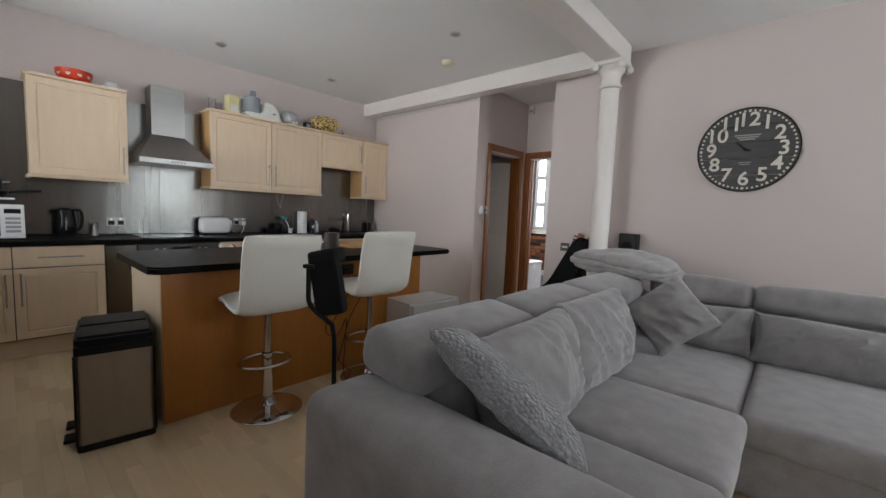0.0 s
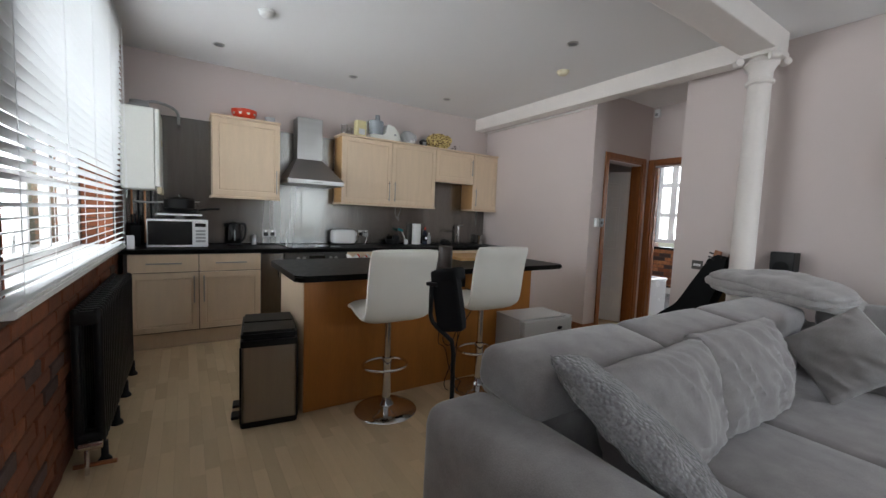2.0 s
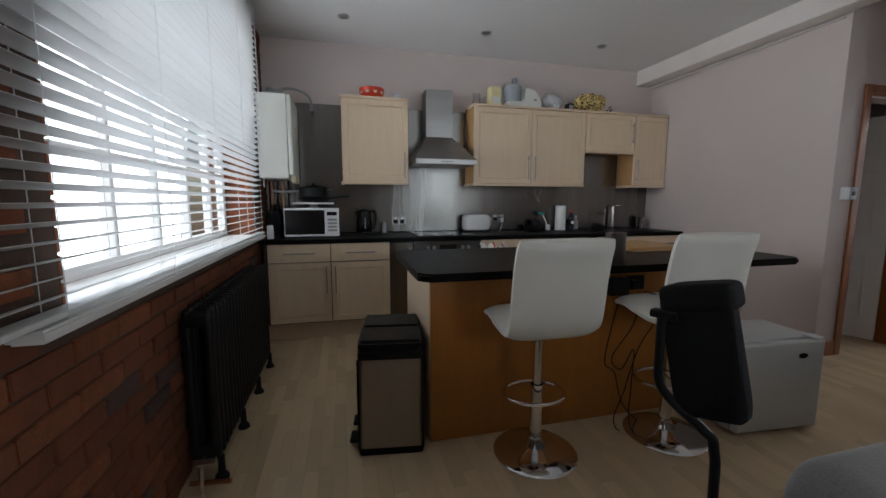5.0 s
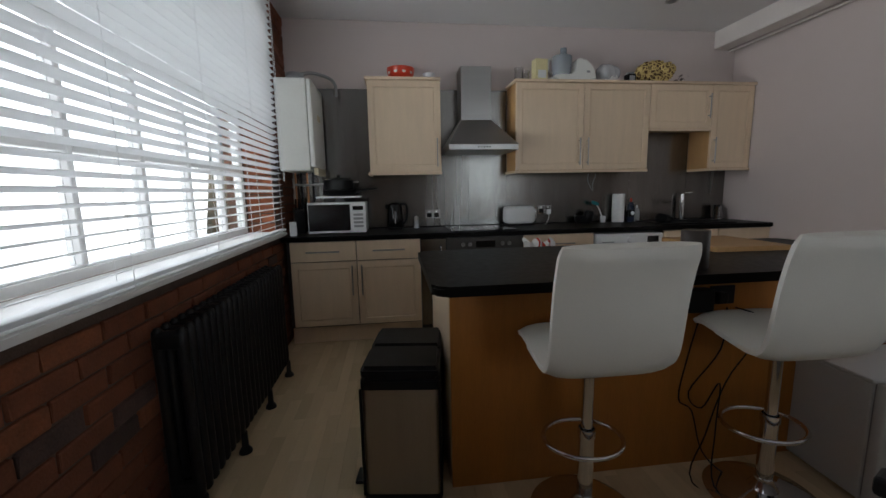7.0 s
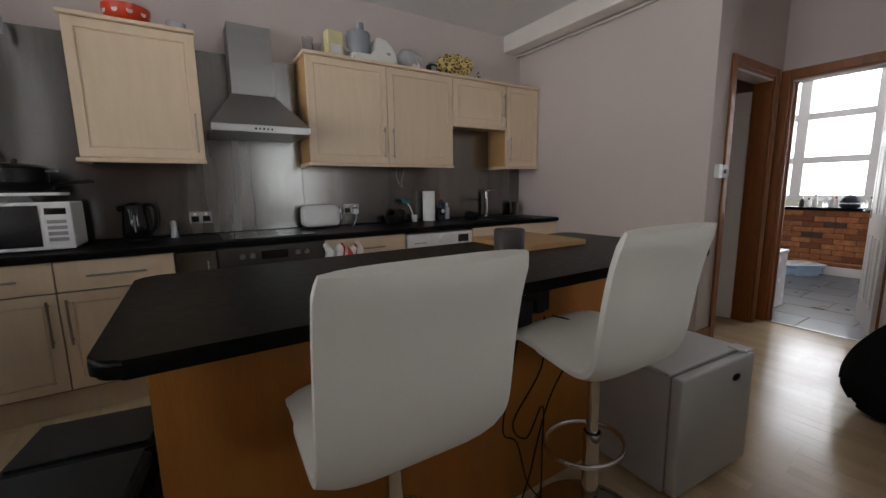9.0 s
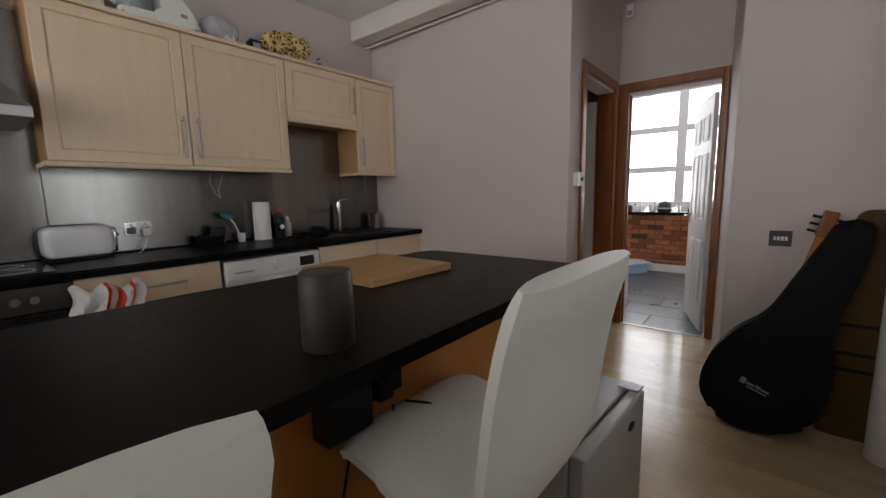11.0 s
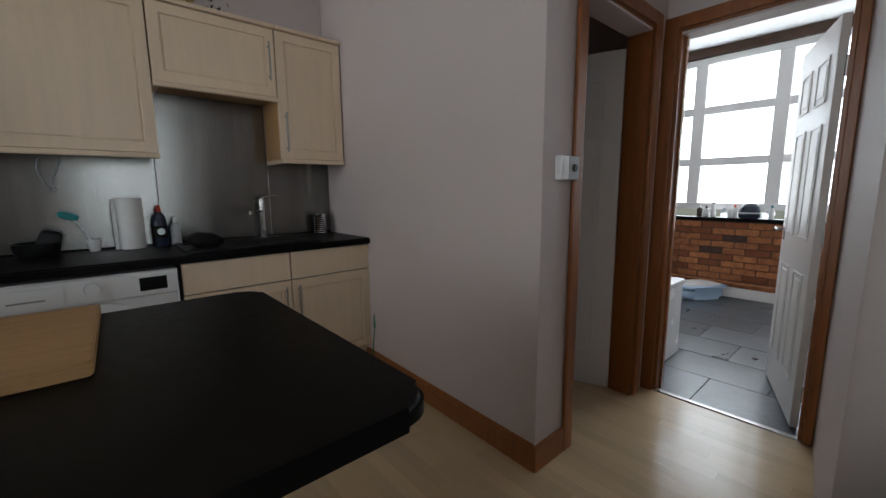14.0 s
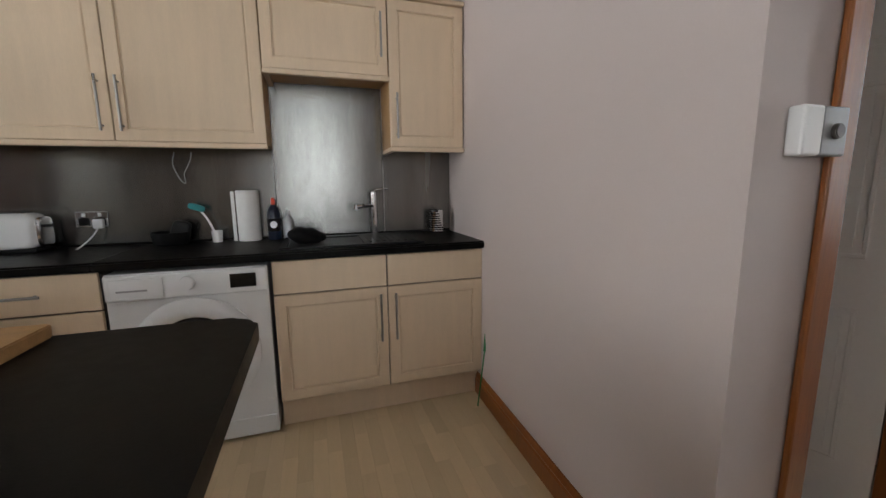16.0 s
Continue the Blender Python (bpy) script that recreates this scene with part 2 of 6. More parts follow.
# ---------- mesh helpers ----------
def finish(name, bm, material, smooth=False):
    me = bpy.data.meshes.new(name)
    bmesh.ops.recalc_face_normals(bm, faces=bm.faces[:])
    bm.to_mesh(me)
    bm.free()
    me.materials.append(M[material] if isinstance(material, str) else material)
    if smooth:
        me.shade_smooth()
        me.set_sharp_from_angle(angle=radians(40))
    return me


def part(name, bm, material, parent, label="", smooth=False):
    ob = new(name, finish(name, bm, material, smooth))
    ob.parent = parent
    if label:
        tagged(ob, label)
    return ob


def thing(name, x, y, z, label, category, group="", rz=0, kind="", tall=1.0):
    ob = new(name)
    ob.empty_display_size = 0.05
    ob.matrix_world = pose(x, y, z, 0, 0, rz) @ Matrix.Diagonal((1, 1, tall, 1))
    return tagged(ob, label, category, group, kind)


def solid(name, bm, material, label, category="", kind="", m=None, smooth=False, group=""):
    ob = new(name, finish(name, bm, material, smooth))
    if m is not None:
        ob.matrix_world = m
    return tagged(ob, label, category, group, kind)


def box(x0, x1, y0, y1, z0, z1, bev=0.0, seg=2, bm=None):
    bm = bm or bmesh.new()
    vs = [bm.verts.new((x, y, z)) for x in (x0, x1) for y in (y0, y1) for z in (z0, z1)]
    fs = [bm.faces.new([vs[i] for i in f]) for f in ((0, 1, 3, 2), (4, 6, 7, 5), (0, 4, 5, 1), (2, 3, 7, 6), (0, 2, 6, 4), (1, 5, 7, 3))]
    if bev:
        es = list({e for f in fs for e in f.edges})
        bmesh.ops.bevel(bm, geom=es, offset=bev, segments=seg, affect='EDGES', profile=0.5)
    return bm


def cyl(r, z0, z1, r2=None, n=24, m=None, bm=None, bev=0.0):
    bm = bm or bmesh.new()
    r2 = r if r2 is None else r2
    lo = [bm.verts.new((r * math.cos(a), r * math.sin(a), z0)) for a in [2 * math.pi * i / n for i in range(n)]]
    hi = [bm.verts.new((r2 * math.cos(a), r2 * math.sin(a), z1)) for a in [2 * math.pi * i / n for i in range(n)]]
    fs = [bm.faces.new((lo[i], lo[(i + 1) % n], hi[(i + 1) % n], hi[i])) for i in range(n)]
    fs += [bm.faces.new(lo[::-1]), bm.faces.new(hi)]
    if m is not None:
        bmesh.ops.transform(bm, matrix=m, verts=lo + hi)
    if bev:
        es = list({e for f in fs[-2:] for e in f.edges})
        bmesh.ops.bevel(bm, geom=es, offset=bev, segments=2, affect='EDGES')
    return bm


def lathe(prof, n=28, bm=None, m=None, cap=True):
    """prof: (radius, z) from the bottom up."""
    bm = bm or bmesh.new()
    rings = []
    for r, z in prof:
        rings.append([bm.verts.new((r * math.cos(2 * math.pi * i / n), r * math.sin(2 * math.pi * i / n), z)) for i in range(n)])
    for a, b in zip(rings, rings[1:]):
        for i in range(n):
            bm.faces.new((a[i], a[(i + 1) % n], b[(i + 1) % n], b[i]))
    if cap:
        bm.faces.new(rings[0][::-1])
        bm.faces.new(rings[-1])
    if m is not None:
        bmesh.ops.transform(bm, matrix=m, verts=[v for ring in rings for v in ring])
    return bm


def tube(pts, r, n=10, closed=False, bm=None):
    """A round bar along points."""
    bm = bm or bmesh.new()
    pts = [Vector(p) for p in pts]
    rings, up, k = [], Vector((0, 0, 1)), len(pts)
    for i, p in enumerate(pts):
        a = pts[(i - 1) % k] if closed or i else p
        b = pts[(i + 1) % k] if closed or i < k - 1 else p
        d = (b - a).normalized()
        s = d.cross(up)
        s = s.normalized() if s.length > 0.05 else d.cross(Vector((0, 1, 0))).normalized()
        u = s.cross(d).normalized()
        rings.append([bm.verts.new(p + r * (math.cos(2 * math.pi * j / n) * s + math.sin(2 * math.pi * j / n) * u)) for j in range(n)])
    pairs = list(zip(rings, rings[1:])) + ([(rings[-1], rings[0])] if closed else [])
    for a, b in pairs:
        off = min(range(n), key=lambda o: sum((a[j].co - b[(j + o) % n].co).length for j in range(n)))
        for j in range(n):
            bm.faces.new((a[j], a[(j + 1) % n], b[(j + 1 + off) % n], b[(j + off) % n]))
    if not closed:
        bm.faces.new(rings[0][::-1])
        bm.faces.new(rings[-1])
    return bm


def bend(pts, steps=6):
    """Catmull-Rom through points."""
    pts = [Vector(p) for p in pts]
    out = []
    for i in range(len(pts) - 1):
        p0, p1, p2, p3 = pts[max(i - 1, 0)], pts[i], pts[i + 1], pts[min(i + 2, len(pts) - 1)]
        for s in range(steps):
            t = s / steps
            out.append(0.5 * ((2 * p1) + (p2 - p0) * t + (2 * p0 - 5 * p1 + 4 * p2 - p3) * t * t + (3 * p1 - p0 - 3 * p2 + p3) * t ** 3))
    return out + [pts[-1]]


def soft(w, d, h, e=4.0, n=26, lump=0.0, seed=0, fold=0.0, pinch=0.0):
    """A soft block (rounded cuboid) centred at the origin, w x d x h, with lumps and folds; pinch: how far corners pull out."""
    bm = bmesh.new()
    bmesh.ops.create_cube(bm, size=2.0)
    bmesh.ops.subdivide_edges(bm, edges=bm.edges[:], cuts=n // 2, use_grid_fill=True)
    for v in bm.verts:
        x, y, z = v.co
        k = (abs(x) ** e + abs(y) ** e + abs(z) ** e) ** (1 / e)
        p = Vector((x, y, z)) / k
        if pinch:
            c = (abs(p.x) * abs(p.z))
            p.y *= 1 - pinch * max(p.x * p.x, p.z * p.z) ** 1.5
            p.x *= 1 + 0.12 * pinch * c
            p.z *= 1 + 0.12 * pinch * c
        q = Vector((p.x * w / 2, p.y * d / 2, p.z * h / 2))
        nn = noise.noise(q * 5 + Vector((seed * 3.1, seed, 0)))
        f = noise.noise(Vector((q.x * 14 + q.z * 6 + seed, q.z * 4, q.y * 4 + seed)))
        q += p.normalized() * (lump * nn + fold * abs(f))
        v.co = q
    return bm


def prism(outline, z0, z1, bev=0.0, seg=2, bm=None):
    bm = bm or bmesh.new()
    lo = [bm.verts.new((x, y, z0)) for x, y in outline]
    hi = [bm.verts.new((x, y, z1)) for x, y in outline]
    n = len(lo)
    caps = [bm.faces.new(lo[::-1]), bm.faces.new(hi)]
    for i in range(n):
        bm.faces.new((lo[i], lo[(i + 1) % n], hi[(i + 1) % n], hi[i]))
    if bev:
        bmesh.ops.bevel(bm, geom=list({e for f in caps for e in f.edges}), offset=bev, segments=seg, affect='EDGES')
    return bm


def rounded(x0, x1, y0, y1, r, n=6):
    out = []
    for cx, cy, a0 in ((x1 - r, y1 - r, 0), (x0 + r, y1 - r, 90), (x0 + r, y0 + r, 180), (x1 - r, y0 + r, 270)):
        out += [(cx + r * math.cos(radians(a0 + 90 * i / n)), cy + r * math.sin(radians(a0 + 90 * i / n))) for i in range(n + 1)]
    return out


def moved(bm, m):
    bmesh.ops.transform(bm, matrix=m, verts=bm.verts[:])
    return bm


def merge(*bms):
    out = bmesh.new()
    for b in bms:
        me = bpy.data.meshes.new("tmp")
        b.to_mesh(me)
        b.free()
        out.from_mesh(me)
        bpy.data.meshes.remove(me)
    return out


# ---------- structure ----------
CEIL = 2.855
XW, YK = 0.06, 5.5          # window wall face, kitchen wall face
XR = 4.59                   # wall at the end of the kitchen run
XC = 4.635                   # clock wall face
XB = 5.69                   # bathroom door wall face
YN = 3.46                   # wall with the inner door
YB = -3.0                   # rear wall face


def wall(name, boxes, label, material="wall"):
    bm = bmesh.new()
    for b in boxes:
        box(*b, bm=bm)
    return solid(name, bm, material, label, "wall", "structure")


floor = solid("floor", box(-0.2, 5.70, -3.2, 5.7, -0.12, -0.006), "under", "pale maple laminate strip floor, worn and slightly glossy", "floor", "structure")
bath_floor = solid("floor_bathroom", box(5.70, 8.8, 1.2, 6.2, -0.12, -0.008), "grout", "dark grey slate tile floor of the bathroom", "floor", "structure")
solid("ceiling", box(-0.3, 9.0, -3.3, 6.3, CEIL, CEIL + 0.15), "ceil", "flat white painted ceiling", "ceiling", "structure")
# kitchen wall
wall("wall_kitchen", [(-0.3, 4.75, YK, YK + 0.2, 0, CEIL)], "greyish pink painted plaster wall behind the kitchen units")
# wall at the end of the units, leaning slightly out of square
bm = prism([(XR, YK), (4.535, YN), (4.805, YN), (4.805, YN + 0.13), (4.70, YN + 0.13), (4.75, YK)], 0, CEIL)
solid("wall_end", bm, "wall", "greyish pink painted plaster wall beside the kitchen units", "wall", "structure")
wall("wall_inner_door", [(4.805, 5.53, YN, YN + 0.13, 2.09, CEIL), (5.53, XB, YN, YN + 0.13, 2.09, CEIL), (5.53, XB + 0.12, YN + 0.004, YN + 0.126, 0, 2.09)], "greyish pink wall above the inner door")
wall("wall_bathroom_door", [(XB, XB + 0.12, 2.68, YN, 2.09, CEIL), (XB + 0.001, XB + 0.119, 2.666, 2.68, 0, CEIL), (XB, XB + 0.12, YN + 0.13, 6.2, 0, CEIL), (XB, XB + 0.12, 1.2, 2.385, 0, CEIL)], "greyish pink wall round the bathroom door")
wall("wall_clock", [(XC, XC + 0.12, -3.2, 2.53, 0, CEIL)], "greyish pink painted plaster wall with a large clock")
solid("wall_return", prism([(XC + 0.12, 2.544), (XC + 0.12, 2.385), (XB + 0.12, 2.385), (XB + 0.12, 2.665), (XB, 2.665), (XB, 2.65)], 0, CEIL), "wall", "greyish pink painted side wall of the lobby", "wall", "structure")
wall("wall_cupboard", [(4.70, XB, 4.62, 4.74, 0, CEIL)], "plain wall of the small room behind the inner door")
# rear wall with a window behind the walker
wall("wall_rear", [(-0.3, 3.05, YB - 0.2, YB, 0, CEIL), (4.55, 4.82, YB - 0.2, YB, 0, CEIL), (3.05, 4.55, YB - 0.2, YB, 0, 0.65), (3.05, 4.55, YB - 0.2, YB, 2.75, CEIL)], "plain painted rear wall with a window")
# bathroom shell
wall("wall_bathroom_left", [(XB + 0.12, 8.8, 6.0, 6.2, 0, CEIL)], "pale grey bathroom wall", "bath_paint")
wall("wall_bathroom_right", [(XB + 0.12, 8.8, 1.2, 1.4, 0, CEIL)], "pale grey bathroom wall", "bath_paint")

# window wall of brick: mortar core with the window opening and an added unseen one; the bricks come last
WY0, WY1, WZ0, WZ1 = 2.43, 4.86, 0.99, 2.70
window_wall = wall("wall_window", [(-0.3, XW - 0.012, -3.2, -1.6, 0, CEIL), (-0.3, XW - 0.012, 0.4, WY0, 0, CEIL), (-0.3, XW - 0.012, -1.6, 0.4, 0, 1.05), (-0.3, XW - 0.012, -1.6, 0.4, 2.70, CEIL), (-0.3, XW - 0.012, WY1, 5.6, 0, CEIL), (-0.3, XW - 0.012, WY0, WY1, 0, WZ0 - 0.03), (-0.3, XW - 0.012, WY0, WY1, WZ1, CEIL)], "exposed red brick wall with a wide window", "mortar")
BX = 8.6
bath_wall = wall("wall_bathroom_window", [(BX + 0.012, BX + 0.3, 1.4, 6.0, 0, 0.87), (BX + 0.10, BX + 0.3, 1.4, 2.05, 0.87, CEIL), (BX + 0.10, BX + 0.3, 4.98, 6.0, 0.87, CEIL), (BX + 0.10, BX + 0.3, 2.05, 4.98, 2.76, CEIL)], "low exposed orange brick wall under the bathroom window", "mortar")

# beams over the column
solid("beam_long", box(4.34, 4.50, 1.78, YK - 0.002, 2.68, CEIL - 0.002, 0.008), "column", "cream painted ceiling beam along the room", "beam", "structure")
solid("beam_cross", box(XW + 0.01, 4.48, 1.73, 1.96, 2.685, CEIL - 0.003, 0.008), "column", "cream painted ceiling beam across the room", "beam", "structure")
solid("beam_trim", box(4.51, 4.53, 3.5, YK - 0.005, 2.66, 2.675, 0.003), "column", "thin cream batten under the beam", "trim", "structure")

# cast-iron column with a small capital
col = thing("column", 4.368, 1.855, 0, "cream painted round cast-iron column with a moulded capital", "column")
part("shaft", lathe([(0.088, 0), (0.088, 0.02), (0.086, 0.03), (0.083, 1.2), (0.076, 2.46)], 32), "column", col, smooth=True)
part("capital", lathe([(0.076, 2.46), (0.094, 2.47), (0.094, 2.49), (0.078, 2.50), (0.080, 2.56), (0.10, 2.60), (0.115, 2.615), (0.115, 2.63), (0.09, 2.64), (0.09, 2.655)], 32), "column", col, smooth=True)
bm = box(-0.13, 0.13, -0.13, 0.13, 2.655, 2.70, 0.006)
for sx in (-1, 1):
    for sy in (-1, 1):
        cyl(0.028, -0.03, 0.03, n=14, m=pose(sx * 0.115, sy * 0.115, 2.635, 90, 0, 45 * sx * sy), bm=bm)
part("abacus", bm, "column", col, smooth=True)


# ---------- skirting and door frames ----------
def skirt(name, pts, h=0.12, t=0.018, material="pine", label="varnished pine skirting board"):
    """A moulded board along the foot of a wall, on the left of the line walked from point to point."""
    bm = bmesh.new()
    for (xa, ya), (xb, yb) in zip(pts, pts[1:]):
        d = Vector((xb - xa, yb - ya, 0))
        L = d.length
        ang = math.degrees(math.atan2(d.y, d.x))
        pr = [(0, 0), (t, 0), (t, h * 0.66), (t * 0.72, h * 0.74), (t * 0.85, h * 0.80), (t * 0.45, h * 0.93), (t * 0.3, h), (0, h)]
        m = pose(xa, ya, 0, 0, 0, ang)
        a = [bm.verts.new(m @ Vector((-t if (xa, ya) != pts[0] else 0, y, z))) for y, z in pr]
        b = [bm.verts.new(m @ Vector((L, y, z))) for y, z in pr]
        bm.faces.new(a)
        bm.faces.new(b[::-1])
        for i in range(len(pr)):
            bm.faces.new((a[i], a[(i + 1) % len(pr)], b[(i + 1) % len(pr)], b[i]))
    return solid(name, bm, material, label, "skirting", "structure")


skirt("baseboard_end", [(4.5335, YN), (4.573, 4.955)], h=0.125)
solid("baseboard_return", box(4.516, 4.742, YN - 0.018, YN - 0.001, 0, 0.125, 0.004), "pine", "varnished pine skirting board", "skirting", "structure")
solid("baseboard_bathroom", box(BX - 0.014, BX + 0.010, 1.41, 5.99, 0.0, 0.115, 0.004), "white_gloss", "white painted skirting under the bathroom brickwork", "skirting", "structure")


def door_frame(name, m, w, h, depth, label, far=0.062):
    """Lining and architraves round an opening w wide and h high, in the plane y=0 of m, opening from x=0 to w; the wall runs to y=depth."""
    f = new(name)
    f.matrix_world = m
    tagged(f, label, "door frame", kind="structure")
    part("jamb", box(-0.001, 0.028, -0.002, depth + 0.002, 0, h, 0.002), "pine", f)
    part("jamb", box(w - 0.028, w + 0.001, -0.002, depth + 0.002, 0, h, 0.002), "pine", f)
    part("head", box(0.028, w - 0.028, -0.002, depth + 0.002, h - 0.028, h, 0.002), "pine", f)
    part("stop", box(0.028, 0.040, depth * 0.45, depth * 0.6, 0, h - 0.028), "pine", f)
    part("architrave", box(-0.062, 0.010, -0.020, -0.003, 0, h + 0.055, 0.005), "pine", f)
    part("architrave", box(w - 0.010, w + far, -0.020, -0.003, 0, h + 0.055, 0.005), "pine", f)
    part("architrave", box(0.010, w - 0.010, -0.0195, -0.003, h - 0.012, h + 0.055, 0.005), "pine", f)
    return f


door_frame("door_frame_inner", pose(4.805, YN, 0), 0.725, 2.13, 0.13, "varnished pine frame round the inner doorway")
door_frame("door_frame_bathroom", pose(XB, 3.405, 0, 0, 0, -90), 0.725, 2.13, 0.12, "varnished pine frame round the bathroom doorway", far=0.028)
solid("threshold", box(XB - 0.005, XB + 0.03, 2.685, 3.40, -0.004, 0.006, 0.003), "nickel", "thin metal threshold strip between laminate and slate", "threshold", "structure")


def panel_door(name, m, w, h, label, handle_x):
    """A white six-panel door: leaf in x from 0 to w, thickness in y from 0 to 0.035."""
    d = new(name)
    d.matrix_world = m
    tagged(d, label, "door", kind="structure")
    bm = box(0, w, 0, 0.035, 0.008, h, 0.003)
    part("leaf", bm, "white_gloss", d)
    a, gap = (w - 0.31) / 2, 0.105
    for z0, z1 in ((0.22, 0.80), (0.98, 1.56), (1.66, 1.88)):
        for x0 in (0.10, 0.10 + a + 0.11):
            for side in (0, 1):
                y0 = -0.006 if side == 0 else 0.035
                bm = bmesh.new()
                fr = 0.014
                for b in ((x0, x0 + a, z0, z0 + fr), (x0, x0 + a, z1 - fr, z1), (x0, x0 + fr, z0 + fr, z1 - fr), (x0 + a - fr, x0 + a, z0 + fr, z1 - fr)):
                    box(b[0], b[1], y0, y0 + 0.006, b[2], b[3], 0.002, 1, bm=bm)
                box(x0 + 0.034, x0 + a - 0.034, y0 + (0.001 if side == 0 else 0), y0 + (0.006 if side == 0 else 0.005), z0 + 0.034, z1 - 0.034, 0.003, 1, bm=bm)
                part("panel", bm, "white_gloss", d)
    for side in (-1, 1):
        y = 0 if side < 0 else 0.035
        bm = box(handle_x - 0.02, handle_x + 0.02, min(y, y + side * 0.006), max(y, y + side * 0.006), 0.93, 1.07, 0.003)
        dx = -1 if handle_x > w / 2 else 1
        tube([(handle_x, y + side * 0.004, 1.0), (handle_x, y + side * 0.045, 1.0), (handle_x + dx * 0.02, y + side * 0.05, 1.0), (handle_x + dx * 0.11, y + side * 0.05, 1.0)], 0.008, bm=bm)
        part("door_handle", bm, "nickel", d, "satin metal lever handle", smooth=True)
    for z in (0.2, 1.0, 1.8):
        part("hinge", cyl(0.007, z - 0.045, z + 0.045, n=10, m=pose(-0.004 if handle_x > w / 2 else w + 0.004, 0.0, 0)), "nickel", d)
    return d


ang = math.degrees(math.atan2(2.915 - 2.70, 6.42 - 5.74))
panel_door("door_bathroom", pose(5.805, 2.72, 0, 0, 0, ang), 0.70, 2.03, "open white six-panel bathroom door", 0.64)
panel_door("door_inner", pose(5.525, 3.605, 0, 0, 0, 110), 0.68, 2.03, "open white panelled inner door", 0.62)


# ---------- windows ----------
def window(name, m, w, h, xs, zs, label, fr=0.05, bar=0.045, material="upvc", hb=0):
    """A glazed frame in the plane y=0, x from 0 to w, z from 0 to h; xs, zs: centres of the bars."""
    f = new(name)
    f.matrix_world = m
    tagged(f, label, "window", kind="structure")
    t, hb = 0.03, hb or bar
    for b in ((0, w, 0, fr), (0, w, h - fr, h)):
        part("window_frame", box(b[0], b[1], -t, t, b[2], b[3], 0.004, 1), material, f)
    for b in ((0, fr), (w - fr, w)):
        part("window_frame", box(b[0], b[1], -t, t, fr, h - fr, 0.004, 1), material, f)
    for x in xs:
        part("mullion", box(x - bar / 2, x + bar / 2, -t * 0.95, t * 0.95, fr, h - fr, 0.004, 1), material, f)
    xx = [fr, *[v for x in xs for v in (x - bar / 2, x + bar / 2)], w - fr]
    zz = [fr, *[v for z in zs for v in (z - hb / 2, z + hb / 2)], h - fr]
    for i in range(0, len(xx), 2):
        for z in zs:
            part("transom", box(xx[i], xx[i + 1], -t * 0.9, t * 0.9, z - hb / 2, z + hb / 2, 0.004, 1), material, f)
        for j in range(0, len(zz), 2):
            g = part("pane", box(xx[i], xx[i + 1], -0.003, 0.003, zz[j], zz[j + 1]), "glass", f)
            g.visible_shadow = False
    return f


window("window_side", pose(-0.19, WY0 + 0.01, WZ0, 0, 0, 90), WY1 - WY0 - 0.02, WZ1 - WZ0, [0.30, 0.73, 1.16, 1.59, 2.03], [0.48, 0.95, 1.40], "wide white-framed window with small panes behind a blind", bar=0.03)
window("window_bathroom", pose(BX + 0.16, 4.97, 1.0, 0, 0, -90), 2.90, 1.75, [0.30, 0.80, 1.57, 2.10], [0.56, 1.155], "white plastic bathroom window with many panes", fr=0.075, bar=0.125, hb=0.09)
# assumed window out of view, added only to carry the near fill light
window("assumed_window_near", pose(-0.19, -1.6, 1.05, 0, 0, 90), 2.0, 1.65, [0.5, 1.0, 1.5], [0.55, 1.1], "assumed white-framed window added out of view to light the sofa", bar=0.03)
window("window_rear", pose(3.05, YB - 0.10, 0.65), 1.5, 2.1, [0.75], [1.05], "tall white-framed window", fr=0.06, bar=0.06)
# sill under the blind
solid("sill_side", prism([(-0.16, WY0 + 0.002), (XW, WY0 + 0.002), (XW, WY0 - 0.22), (0.135, WY0 - 0.22), (0.135, WY1 + 0.0), (-0.16, WY1 + 0.0)], 0.958, 0.99, 0.007), "white_gloss", "white painted window sill on the brick wall", "window sill", "structure")
solid("sill_bathroom", box(BX - 0.02, BX + 0.125, 1.41, 5.99, 0.872, 0.912, 0.006), "worktop", "black tiled sill under the bathroom window", "window sill", "structure")

# venetian blind
blind = thing("venetian_blind", 0.105, 3.6, 0, "white venetian blind with open slats hung over the window", "blind")
BY0, BY1 = -1.62, 1.26
slat = bmesh.new()
seg = 6
prev = None
for i in range(seg + 1):
    u = -0.025 + 0.05 * i / seg
    z = 0.0028 * (1 - (u / 0.025) ** 2)
    row = [slat.verts.new((u, y, z + dz)) for dz in (0, 0.0016) for y in (BY0, BY1)]
    if prev:
        for a, b in ((0, 1), (3, 2), (2, 0), (1, 3)):
            slat.faces.new((prev[a], prev[b], row[b], row[a]))
    else:
        slat.faces.new((row[0], row[1], row[3], row[2]))
    prev = row
slat.faces.new((prev[0], prev[2], prev[3], prev[1]))
slat_mesh = finish("slat", slat, "blind", True)
zs = 1.045
while zs < 2.75:
    s = new("slat", slat_mesh)
    s.parent = blind
    s.matrix_local = pose(0, 0, zs, 0, SLAT_TILT + random.uniform(-2, 2), random.uniform(-0.12, 0.12))
    zs += 0.0445
part("head_rail", box(-0.03, 0.03, BY0, BY1, 2.775, 2.83, 0.004), "blind", blind)
part("bottom_rail", box(-0.026, 0.026, BY0, BY1, 0.998, 1.014, 0.004), "blind", blind)
for y in (-1.3, -0.65, 0.0, 0.65, 1.15):
    for x in (-0.027, 0.027):
        part("cord", cyl(0.0013, 0.97, 2.77, n=6, m=pose(x, y, 0)), "blind", blind)
